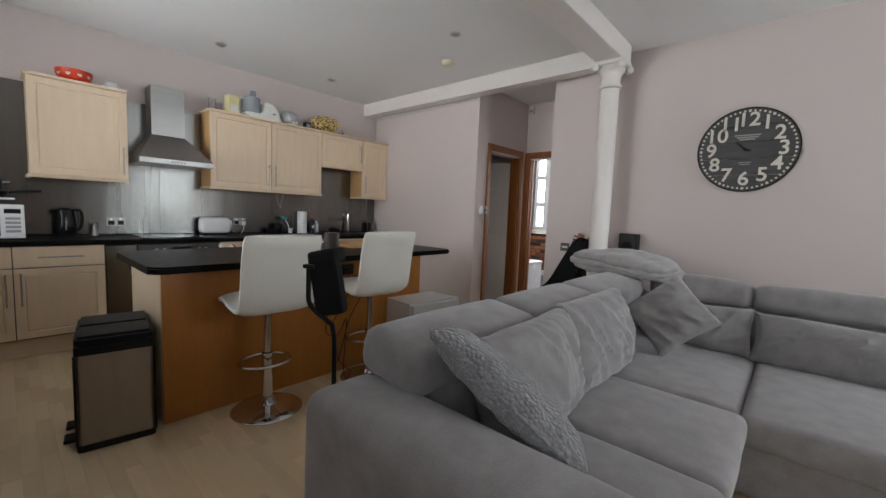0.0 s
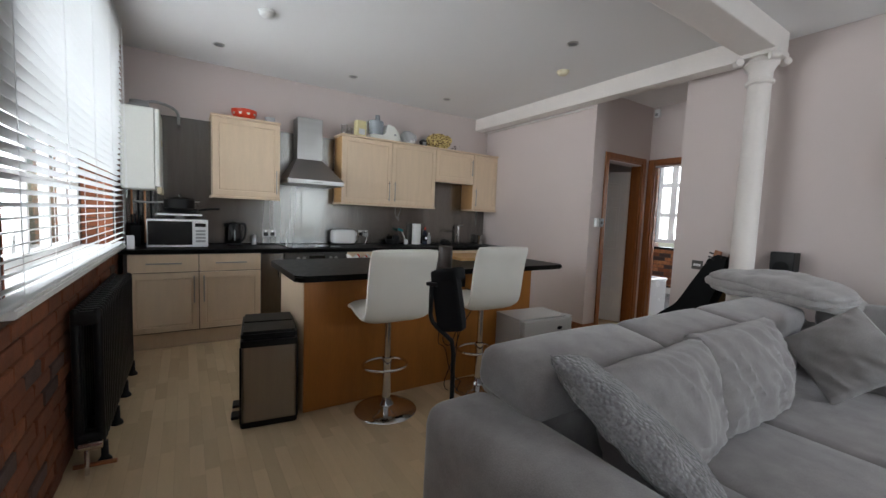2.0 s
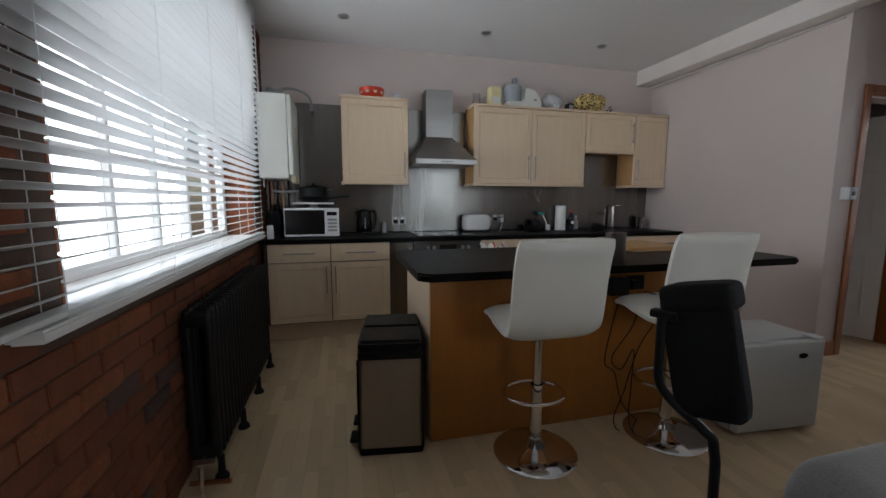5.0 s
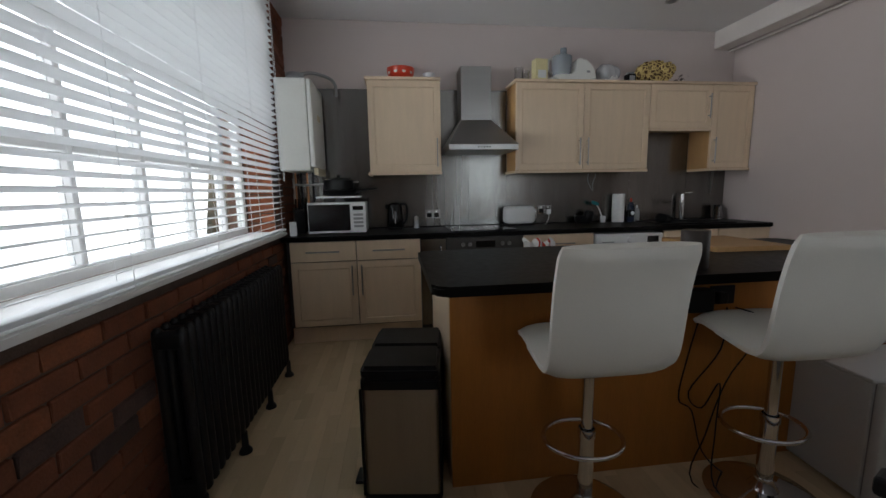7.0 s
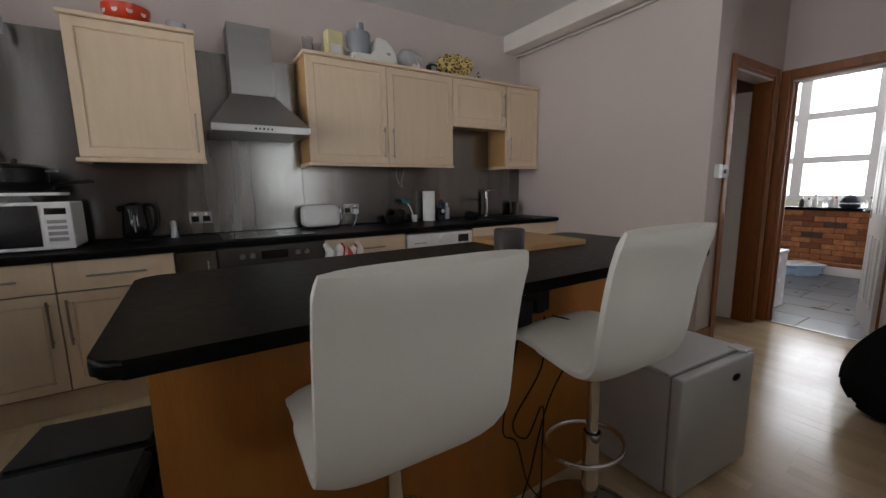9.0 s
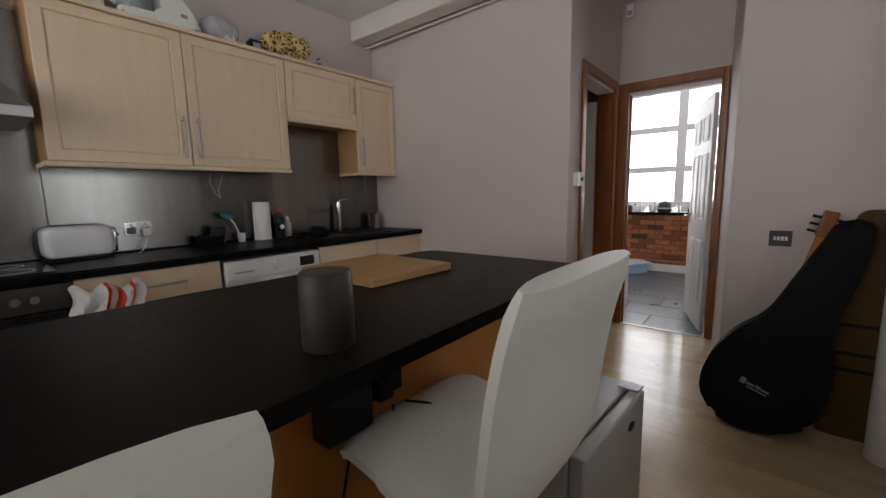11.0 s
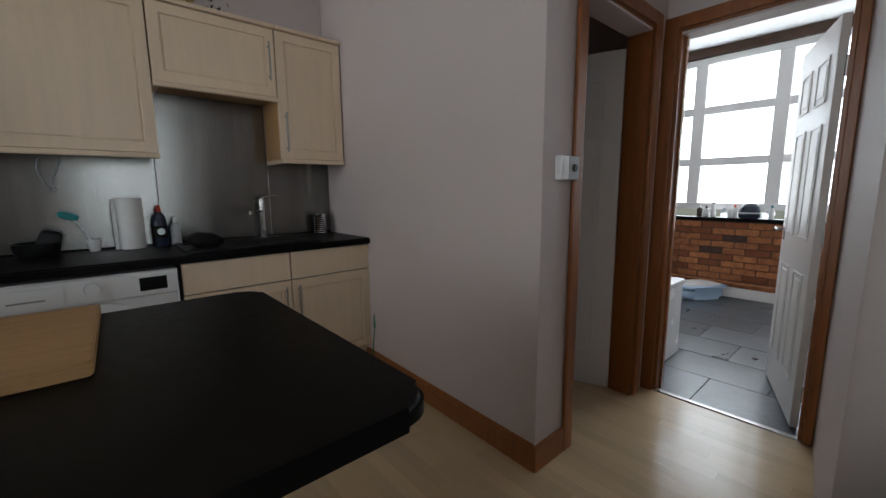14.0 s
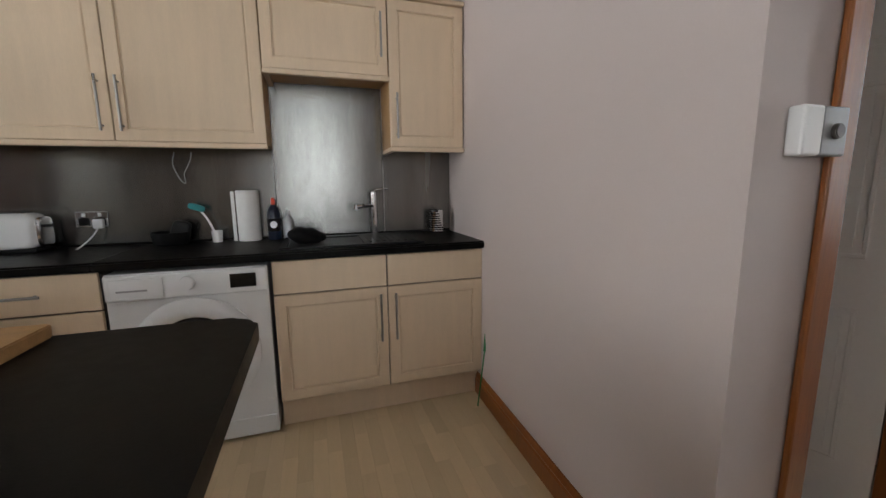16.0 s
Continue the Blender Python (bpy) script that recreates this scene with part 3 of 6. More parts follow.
part("pull_cord", tube(bend([(0.036, 1.22, 2.78), (0.04, 1.23, 2.2), (0.045, 1.25, 1.5), (0.04, 1.23, 1.45), (0.036, 1.21, 2.1), (0.034, 1.21, 2.78)]), 0.0018, 6), "blind", blind)

# ---------- kitchen ----------
HANDLE_R = 0.006


def bar_handle(parent, p0, p1, out):
    """A bar handle from p0 to p1, standing off by the vector out."""
    p0, p1, o = Vector(p0), Vector(p1), Vector(out)
    d = (p1 - p0).normalized() * 0.025
    bm = tube([p0 - d + o, p1 + d + o], HANDLE_R, 10)
    for p in (p0, p1):
        tube([p, p + o], 0.005, 8, bm=bm)
    return part("handle", bm, "nickel", parent, "satin bar handle", smooth=True)


def shaker(parent, x0, x1, z0, z1, y, material="maple", name="door"):
    """A framed door front in the plane y (facing -y), 22 mm thick, with a sunk panel."""
    st = 0.075 if z1 - z0 > 0.3 else 0.05
    bm = box(x0, x1, y, y + 0.022, z0, z1)
    bm.normal_update()
    front = min(bm.faces, key=lambda f: f.calc_center_median().y)
    bmesh.ops.inset_region(bm, faces=[front], thickness=st)
    bmesh.ops.inset_region(bm, faces=[front], thickness=0.004)
    bmesh.ops.translate(bm, vec=(0, 0.010, 0), verts=list(front.verts))
    bmesh.ops.inset_region(bm, faces=[front], thickness=0.004)
    bmesh.ops.inset_region(bm, faces=[front], thickness=0.010)
    bmesh.ops.translate(bm, vec=(0, -0.004, 0), verts=list(front.verts))
    bmesh.ops.bevel(bm, geom=[e for e in bm.edges if len(e.link_faces) == 2 and e.calc_face_angle() > 1.4 and max(v.co.y for v in e.verts) < y + 0.001], offset=0.002, segments=1, affect='EDGES')
    return part(name, bm, material, parent)


def slab(parent, x0, x1, z0, z1, y, name="drawer_front", material="maple"):
    return part(name, box(x0, x1, y, y + 0.02, z0, z1, 0.003, 1), material, parent)


YF = 4.90      # base fronts
YU = 5.20      # upper fronts


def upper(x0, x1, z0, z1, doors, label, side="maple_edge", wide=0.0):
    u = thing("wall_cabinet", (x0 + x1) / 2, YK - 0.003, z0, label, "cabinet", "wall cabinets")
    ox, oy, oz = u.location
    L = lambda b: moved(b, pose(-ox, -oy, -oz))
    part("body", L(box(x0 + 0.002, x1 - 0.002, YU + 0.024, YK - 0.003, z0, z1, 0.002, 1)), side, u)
    for dx0, dx1, hs in doors:
        d = shaker(u, dx0 + 0.003, dx1 - 0.003, z0 + 0.004, z1 - 0.004, YU)
        d.data.transform(pose(-ox, -oy, -oz))
        hx = dx1 - 0.04 if hs > 0 else dx0 + 0.04
        zz = (z0 + 0.07, z0 + 0.27) if z1 - z0 > 0.6 else (z0 + 0.12, z0 + 0.30)
        bar_handle(d, (hx - ox, YU - oy, zz[0] - oz), (hx - ox, YU - oy, zz[1] - oz), (0, -0.03, 0))
    part("cornice", L(box(x0 - wide, x1 + 0.001, YU - 0.02, YK - 0.003, z1, z1 + 0.024, 0.006)), "maple", u)
    part("light_rail", L(box(x0 - wide, x1 + 0.001, YU - 0.014, YU + 0.02, z0 - 0.026, z0, 0.005)), "maple", u)
    part("light_rail", L(box(x0 - wide, x0 - wide + 0.03, YU + 0.02, YK - 0.003, z0 - 0.026, z0, 0.005)), "maple", u)
    return u


ZU0, ZU1 = 1.466, 2.261
upper(0.80, 1.45, ZU0, ZU1, [(0.80, 1.45, 1)], "maple shaker wall cabinet with one door and a bar handle", side="maple", wide=0.015)
upper(2.145, 3.47, ZU0, ZU1, [(2.145, 2.805, 1), (2.805, 3.47, -1)], "maple shaker wall cabinet with two doors beside the hood", wide=0.015)
upper(3.472, 4.125, 1.848, ZU1, [(3.472, 4.125, 1)], "short maple shaker wall cabinet over the sink")
upper(4.127, 4.575, ZU0, ZU1, [(4.127, 4.575, -1)], "narrow maple shaker wall cabinet in the corner")


def base(x0, x1, cols, label, plinth=True):
    """cols: (x0, x1, handle side, has drawer handle)."""
    u = thing("base_cabinet", (x0 + x1) / 2, YK - 0.01, 0, label, "cabinet", "base cabinets")
    ox, oy, oz = u.location
    L = lambda b: moved(b, pose(-ox, -oy, -oz))
    # carcass coloured dark so that the gaps between the fronts look shaded
    part("body", L(box(x0 + 0.001, x1 - 0.001, YF + 0.024, YK - 0.02, 0.15, 0.893)), "brown", u)
    for cx0, cx1, hs, dh in cols:
        if hs:
            d = shaker(u, cx0 + 0.003, cx1 - 0.003, 0.162, 0.716, YF)
            d.data.transform(pose(-ox, -oy, -oz))
            hx = cx1 - 0.04 if hs > 0 else cx0 + 0.04
            bar_handle(d, (hx - ox, YF - oy, 0.455), (hx - ox, YF - oy, 0.66), (0, -0.03, 0))
            rows = [(0.723, 0.888)]
        else:
            rows = [(0.162, 0.405), (0.412, 0.716), (0.723, 0.888)]
        for z0, z1 in rows:
            f = slab(u, cx0 + 0.003, cx1 - 0.003, z0, z1, YF)
            f.data.transform(pose(-ox, -oy, -oz))
            if dh:
                mid, half = (cx0 + cx1) / 2, min(0.11, (cx1 - cx0) / 4)
                bar_handle(f, (mid - half - ox, YF - oy, (z0 + z1) / 2), (mid + half - ox, YF - oy, (z0 + z1) / 2), (0, -0.03, 0))
    if plinth:
        part("plinth", L(box(x0, x1, YF + 0.06, YF + 0.078, 0, 0.148, 0.002, 1)), "maple", u)
    return u


base(0.10, 1.215, [(0.13, 0.672, 1, 1), (0.672, 1.215, -1, 1)], "maple base cabinet with two doors, two drawers and bar handles")
base(2.13, 2.79, [(2.13, 2.79, 0, 1)], "maple drawer unit beside the washing machine")
base(3.47, 4.575, [(3.47, 4.03, 1, 0), (4.03, 4.575, -1, 0)], "maple sink cabinet with two doors and bar handles")

# slim steel unit and oven under the hob
d = thing("slim_steel_unit", 1.33, 5.2, 0, "slim stainless steel pull-out unit beside the oven", "cabinet", tall=1.028)
part("body", box(-0.113, 0.108, -0.27, 0.27, 0.0, 0.866, 0.003), "black", d)
part("front", box(-0.112, 0.107, -0.30, -0.272, 0.12, 0.860, 0.004), "steel", d)
part("handle", tube([(0.06, -0.30, 0.62), (0.06, -0.33, 0.62), (0.06, -0.33, 0.80), (0.06, -0.30, 0.80)], 0.006), "chrome", d, "vertical chrome handle", True)
o = thing("oven", 1.786, 5.2, 0, "built-in stainless steel electric oven under the hob", "oven", tall=1.028)
part("body", box(-0.343, 0.343, -0.27, 0.27, 0.10, 0.866), "black", o)
part("control_panel", box(-0.341, 0.341, -0.30, -0.272, 0.745, 0.862, 0.004), "dark_metal", o, "dark steel control panel")
part("oven_door", box(-0.341, 0.341, -0.30, -0.272, 0.16, 0.738, 0.004), "black_gloss", o, "black glass oven door")
part("plinth", box(-0.343, 0.343, -0.24, -0.22, 0, 0.148), "maple", o)
part("handle", tube([(-0.26, -0.30, 0.69), (-0.26, -0.345, 0.69), (0.26, -0.345, 0.69), (0.26, -0.30, 0.69)], 0.009), "chrome", o, "chrome bar handle", True)
part("display", box(-0.085, 0.085, -0.304, -0.30, 0.775, 0.83, 0.001), "black_gloss", o)
for x in (-0.20, -0.14, 0.15, 0.21):
    part("knob", cyl(0.019, 0, 0.022, 0.016, 18, pose(x, -0.3005, 0.803, 90), bev=0.003), "hood_steel", o, "round metal knob", True)

# washing machine
w = thing("washing_machine", 3.13, 5.17, 0, "white front-loading washing machine with a dark round door", "washing machine", tall=1.028)
part("body", box(-0.325, 0.325, -0.275, 0.28, 0.012, 0.852, 0.008), "enamel", w)
part("control_panel", box(-0.322, 0.322, -0.292, -0.276, 0.735, 0.848, 0.008), "enamel", w)
part("soap_drawer", box(-0.30, -0.10, -0.297, -0.293, 0.75, 0.83, 0.003), "enamel", w)
part("soap_drawer_grip", box(-0.275, -0.16, -0.2985, -0.2975, 0.776, 0.784), "grey_plastic", w)
part("dial", cyl(0.032, 0, 0.024, 0.028, 24, pose(-0.005, -0.293, 0.80, 90), bev=0.004), "enamel", w, "white program dial", True)
part("display", box(0.165, 0.275, -0.296, -0.293, 0.762, 0.825, 0.002), "black_gloss", w)
ringp = [(0.272, 0), (0.272, 0.012), (0.250, 0.028), (0.208, 0.030), (0.186, 0.018), (0.183, 0.004), (0.183, 0)]
door = part("door", lathe(ringp, 48, m=pose(0, -0.277, 0.455, 90), cap=False), "enamel", w, "white door ring", True)
part("door_glass", lathe([(0.184, 0.002), (0.172, 0.014), (0.12, 0.030), (0.06, 0.038), (0.002, 0.040)], 40, m=pose(0, -0.277, 0.455, 90)), "black_gloss", door, "dark bowl of the door", True)
part("kick_plate", box(-0.315, 0.315, -0.284, -0.276, 0.02, 0.11, 0.003), "enamel", w)

# worktop along the wall, splashback
wt = thing("worktop", 2.3, 5.18, 0, "long black laminate kitchen worktop", "worktop")
part("length", prism(rounded(-2.23, 0.478, -0.308, 0.31, 0.005, 2), 0.895, 0.935, 0.008), "worktop", wt)
part("length", prism(rounded(0.4785, 2.282, -0.308, 0.31, 0.005, 2), 0.895, 0.935, 0.008), "worktop", wt)
part("joint_strip", box(0.476, 0.481, -0.300, 0.30, 0.934, 0.9362), "dark_metal", wt)
part("upstand", box(-2.22, 2.275, 0.300, 0.3095, 0.9355, 0.947, 0.002, 1), "worktop", wt)
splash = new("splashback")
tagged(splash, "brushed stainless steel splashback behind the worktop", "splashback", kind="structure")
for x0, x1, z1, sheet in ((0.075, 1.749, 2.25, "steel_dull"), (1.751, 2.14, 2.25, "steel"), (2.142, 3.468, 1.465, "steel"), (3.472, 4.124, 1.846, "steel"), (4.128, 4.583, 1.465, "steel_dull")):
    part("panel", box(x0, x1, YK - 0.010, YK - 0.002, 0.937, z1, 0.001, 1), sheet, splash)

# hob
h = thing("hob", 1.79, 5.19, 0.936, "black glass hob set in the worktop", "hob")
part("glass_plate", prism(rounded(-0.30, 0.30, -0.26, 0.26, 0.012, 3), 0, 0.006, 0.0015), "black_gloss", h)
for x, y, r in ((-0.15, 0.11, 0.09), (0.15, 0.11, 0.07), (-0.15, -0.12, 0.07), (0.15, -0.12, 0.09)):
    part("heating_zone", lathe([(r, 0.0062), (r, 0.0066), (r - 0.003, 0.0066), (r - 0.003, 0.0062)], 36, m=pose(x, y, 0), cap=False), "grey_plastic", h)

# cooker hood
hd = thing("cooker_hood", 1.79, YK - 0.012, 1.635, "stainless steel chimney cooker hood", "cooker hood")
bm = bmesh.new()
lo = [bm.verts.new(v) for v in ((-0.305, -0.53, 0.05), (0.305, -0.53, 0.05), (0.305, 0, 0.05), (-0.305, 0, 0.05))]
hi = [bm.verts.new(v) for v in ((-0.145, -0.215, 0.30), (0.145, -0.215, 0.30), (0.145, 0, 0.30), (-0.145, 0, 0.30))]
bm.faces.new(hi)
bm.faces.new(lo[::-1])
for i in range(4):
    bm.faces.new((lo[i], lo[(i + 1) % 4], hi[(i + 1) % 4], hi[i]))
part("canopy", bm, "hood_steel", hd)
part("rim", box(-0.305, 0.305, -0.531, -0.0, 0.0, 0.049, 0.003, 1), "hood_steel", hd)
part("chimney", box(-0.142, 0.142, -0.212, 0.0, 0.301, 0.775, 0.002, 1), "hood_steel", hd)
for i in range(5):
    part("button", cyl(0.007, 0, 0.004, n=12, m=pose(-0.05 + i * 0.025, -0.531, 0.024, 90)), "black", hd)

# sink and tap
s = thing("sink", 3.88, 5.17, 0.936, "black composite sink set in the worktop", "sink")
bm = bmesh.new()
for b in ((-0.37, 0.37, -0.235, -0.20), (-0.37, 0.37, 0.16, 0.235), (-0.37, -0.335, -0.20, 0.16), (0.05, 0.37, -0.20, 0.16)):
    box(b[0], b[1], b[2], b[3], 0.0, 0.010, 0.003, 1, bm=bm)
box(-0.335, 0.05, -0.20, 0.16, 0.0, 0.003, bm=bm)
part("bowl", bm, "black", s)
for i in range(7):
    part("drainer_rib", box(0.08 + i * 0.038, 0.095 + i * 0.038, -0.16, 0.12, 0.010, 0.013, 0.001, 1), "black", s)
t = thing("tap", 4.05, 5.43, 0.936, "chrome single-lever kitchen mixer tap", "tap")
part("body", cyl(0.021, 0, 0.27, n=20, bev=0.003), "chrome", t, smooth=True)
part("base_ring", cyl(0.028, 0, 0.012, n=20, bev=0.002), "chrome", t, smooth=True)
part("spout", tube([(0, 0, 0.185), (-0.07, -0.10, 0.187), (-0.13, -0.18, 0.187), (-0.132, -0.183, 0.170)], 0.011, 12), "chrome", t, smooth=True)
part("lever", tube([(0, 0, 0.272), (0.02, -0.01, 0.285), (0.09, -0.03, 0.290)], 0.006, 10), "chrome", t, smooth=True)

# ---------- island ----------
isl = thing("kitchen_island", 2.2, 3.5, 0, "kitchen island with an orange oak panel and a black worktop", "kitchen island", tall=1.028)
part("front_panel", box(-0.99, 1.05, -0.41, -0.39, 0, 0.868, 0.002, 1), "oak", isl, "orange oak veneer panel")
part("left_panel", box(-0.992, -0.970, -0.389, 0.33, 0, 0.868, 0.002, 1), "maple", isl, "pale maple end panel")
part("right_panel", box(1.03, 1.052, -0.389, 0.33, 0, 0.868, 0.002, 1), "maple", isl, "pale maple end panel")
part("back_panel", box(-0.969, 1.029, 0.31, 0.33, 0, 0.868, 0.002, 1), "maple", isl)
part("top", prism(rounded(-1.07, 1.348, -0.54, 0.39, 0.06, 8), 0.870, 0.910, 0.010, 3), "worktop", isl, "black laminate top with rounded corners", True)


# ---------- sofa ----------
sofa = thing("corner_sofa", 2.2, 1.2, 0, "large grey velour corner sofa with headrests", "sofa", tall=1.045)


def sp(name, x0, x1, y0, y1, z0, z1, r=0.05, material="sofa", label="", e=None, lump=0.006, seed=0, ry=0.0, rx=0.0, cuts=14):
    """A padded block of the sofa in world metres with round edges."""
    w, d, h = x1 - x0, y1 - y0, z1 - z0
    bm = box(-w / 2, w / 2, -d / 2, d / 2, -h / 2, h / 2)
    bmesh.ops.bevel(bm, geom=bm.edges[:], offset=r, segments=5, affect='EDGES', profile=0.55)
    big = [e_ for e_ in bm.edges if e_.calc_length() > 0.12]
    bmesh.ops.subdivide_edges(bm, edges=big, cuts=(22 if lump > 0.01 else 9), use_grid_fill=True)
    for v in bm.verts:
        k = noise.noise(Vector((v.co.x * 3.3 + seed * 7, v.co.y * 3.3 + seed, v.co.z * 3.3)))
        puff = max(0, 1 - (2 * v.co.x / w) ** 2) * max(0, 1 - (2 * v.co.y / d) ** 2)
        v.co += v.co.normalized() * lump * k
        if lump > 0.01:
            q = Vector((v.co.x * 9 + v.co.z * 5 + seed, v.co.y * 9, v.co.z * 3))
            v.co += v.co.normalized() * 0.016 * (0.5 - abs(noise.noise(q)))
        if v.co.z > 0:
            v.co.z += 0.022 * puff
    m = pose((x0 + x1) / 2 - 2.2, (y0 + y1) / 2 - 1.2, (z0 + z1) / 2, rx, ry, 0)
    return part(name, moved(bm, m), material, sofa, label, True)


SX0, SY1 = SOFA_X0, SOFA_Y1
sp("arm", SX0, SX0 + 0.30, 0.50, SY1, 0.05, 0.655, 0.07, seed=1)
sp("back", SX0 + 0.30, 3.45, SY1 - 0.30, SY1, 0.05, 0.67, 0.06, seed=2)
sp("corner_back", 3.42, 4.27, SY1 - 0.30, 1.90, 0.05, 0.70, 0.07, seed=52)
sp("back", 4.02, 4.30, -1.7, SY1 - 0.05, 0.05, 0.67, 0.06, seed=3)
sp("base", SX0 + 0.28, 2.84, 0.60, SY1 - 0.28, 0.05, 0.30, 0.03, seed=4)
sp("base", 2.84, 4.05, -1.7, SY1 - 0.28, 0.05, 0.30, 0.03, seed=5)
sp("seat_cushion", SX0 + 0.29, 2.16, 0.56, 1.36, 0.28, 0.42, 0.05, seed=6)
sp("seat_cushion", 2.165, 2.84, 0.56, 1.36, 0.28, 0.42, 0.05, seed=7)
sp("seat_cushion", 2.845, 4.03, 0.60, 1.36, 0.28, 0.42, 0.05, seed=8)
sp("seat_cushion", 2.80, 4.03, -0.60, 0.595, 0.28, 0.42, 0.05, seed=9)
sp("seat_cushion", 2.80, 4.03, -1.7, -0.605, 0.28, 0.42, 0.05, seed=10)
# headrests on the long back
for i, (a, b) in enumerate(((SX0 + 0.22, SX0 + 1.02), (SX0 + 1.025, SX0 + 1.80), (SX0 + 1.805, 3.95))):
    sp("headrest", a, b, SY1 - 0.34, SY1 - 0.03, 0.655, 0.815, 0.055, seed=12 + i, rx=8)
for i, (a, b) in enumerate(((0.66, 1.30), (-0.40, 0.655), (-1.6, -0.405))):
    sp("headrest", 4.0, 4.30, a, b, 0.665, 0.835, 0.055, seed=22 + i, ry=8)
def placed(centre, u, v):
    """A pose with local x along u and local z along v."""
    u = Vector(u).normalized()
    n = Vector(v).cross(u).normalized()
    w_ = u.cross(n).normalized()
    return Matrix.Translation(centre) @ Matrix((u, n, w_)).transposed().to_4x4()


def pillow(w, h, t, seed=0, crease=0.012, sag=0.06, n=34):
    """A stuffed cover: two bulged sheets sewn at the rim, corners drawn out, creased."""
    bm = bmesh.new()
    sheets = []
    for side in (1, -1):
        rows = []
        for i in range(n + 1):
            row = []
            for j in range(n + 1):
                u, v = -1 + 2 * i / n, -1 + 2 * j / n
                rim = i in (0, n) or j in (0, n)
                if rim and side < 0:
                    row.append(sheets[0][i][j])
                    continue
                x = w / 2 * u * (1 - sag * (1 - v * v))
                z = h / 2 * v * (1 - sag * (1 - u * u))
                f = max(0.0, (1 - u * u) * (1 - v * v))
                y = t / 2 * f ** 0.40
                a = noise.noise(Vector((x * 4 + seed * 3.7, z * 4, seed + side)))
                k1 = 1 - abs(noise.noise(Vector((x * 13 + z * 7 + seed, z * 3.5 - x * 2, side * 2.0 + seed)))) * 2.2
                k2 = 1 - abs(noise.noise(Vector((x * 5 - z * 4 + seed * 2, z * 15 + x * 9, side * 3.0)))) * 2.2
                near = f ** 0.25 * (0.45 + 0.55 * max(abs(u), abs(v)) ** 2)
                y += f ** 0.3 * 0.10 * t * a + crease * near * (max(0.0, k1) + 0.7 * max(0.0, k2))
                z += 0.012 * a * (1 - f)
                row.append(bm.verts.new((x, side * y, z)))
            rows.append(row)
        sheets.append(rows)
        for i in range(n):
            for j in range(n):
                q = (rows[i][j], rows[i + 1][j], rows[i + 1][j + 1], rows[i][j + 1])
                bm.faces.new(q if side < 0 else q[::-1])
    return bm


# loose back cushions
OFF = Matrix.Translation((-2.2, -1.2, 0))
for i, (c, u, v, w_, h_) in enumerate((((3.80, 0.11, 0.555), (0, 1, 0.01), (0.28, 0, 1), 1.06, 0.31), ((3.80, -0.96, 0.55), (0, 1, 0), (0.28, 0, 1), 1.08, 0.31), ((3.82, 0.93, 0.56), (0, 1, -0.02), (0.25, 0, 1), 0.62, 0.31),
                                       ((2.04, 1.22, 0.625), (1, 0.04, 0), (0, 0.30, 1), 0.70, 0.42), ((2.72, 1.23, 0.635), (1, -0.03, 0), (0, 0.28, 1), 0.76, 0.43))):
    part("back_cushion", moved(pillow(w_, h_, 0.25, 31 + i, 0.030), OFF @ placed(c, u, v)), "cushion", sofa, "loose creased back cushion", True)

solid("throw_pillow", pillow(0.58, 0.42, 0.135, 3, 0.016), "knit", "grey waffle-knit throw pillow leaning on the sofa arm", "pillow", m=placed((1.705, 1.13, 0.715), (0.12, -0.43, -0.30), (0.33, 0.20, -0.10)), smooth=True)
solid("throw_pillow", pillow(0.40, 0.39, 0.13, 7, 0.026), "cushion", "grey velour throw pillow standing on its corner", "pillow", m=placed((3.44, 1.03, 0.70), (0.12, -0.25, 0.22), (0.12, 0.22, 0.25)), smooth=True)
# fleece folded in three over the corner of the headrests
bl = bmesh.new()
for k, (w_, d_, dz, dy) in enumerate(((0.88, 0.46, 0.012, 0.02), (0.87, 0.46, 0.046, 0.0), (0.84, 0.42, 0.082, -0.01))):
    ly = soft(w_, d_, 0.074, 2.8, 44, 0.026, 11 + k, 0.020)
    for v in ly.verts:
        drop = max(0.0, abs(v.co.y) - 0.14)
        v.co.z += dz - 2.6 * drop * drop - 0.10 * max(0.0, v.co.x / 0.45) ** 2 * 0.5
        v.co.y += dy + 0.02 * math.sin(v.co.x * 7 + k)
    me = bpy.data.meshes.new("tmp")
    ly.to_mesh(me)
    ly.free()
    bl.from_mesh(me)
    bpy.data.meshes.remove(me)
solid("folded_blanket", bl, "blanket", "pale grey fleece blanket folded over the sofa corner", "blanket", m=pose(4.05, 1.52, 0.90, 6, 0, -105), smooth=True)

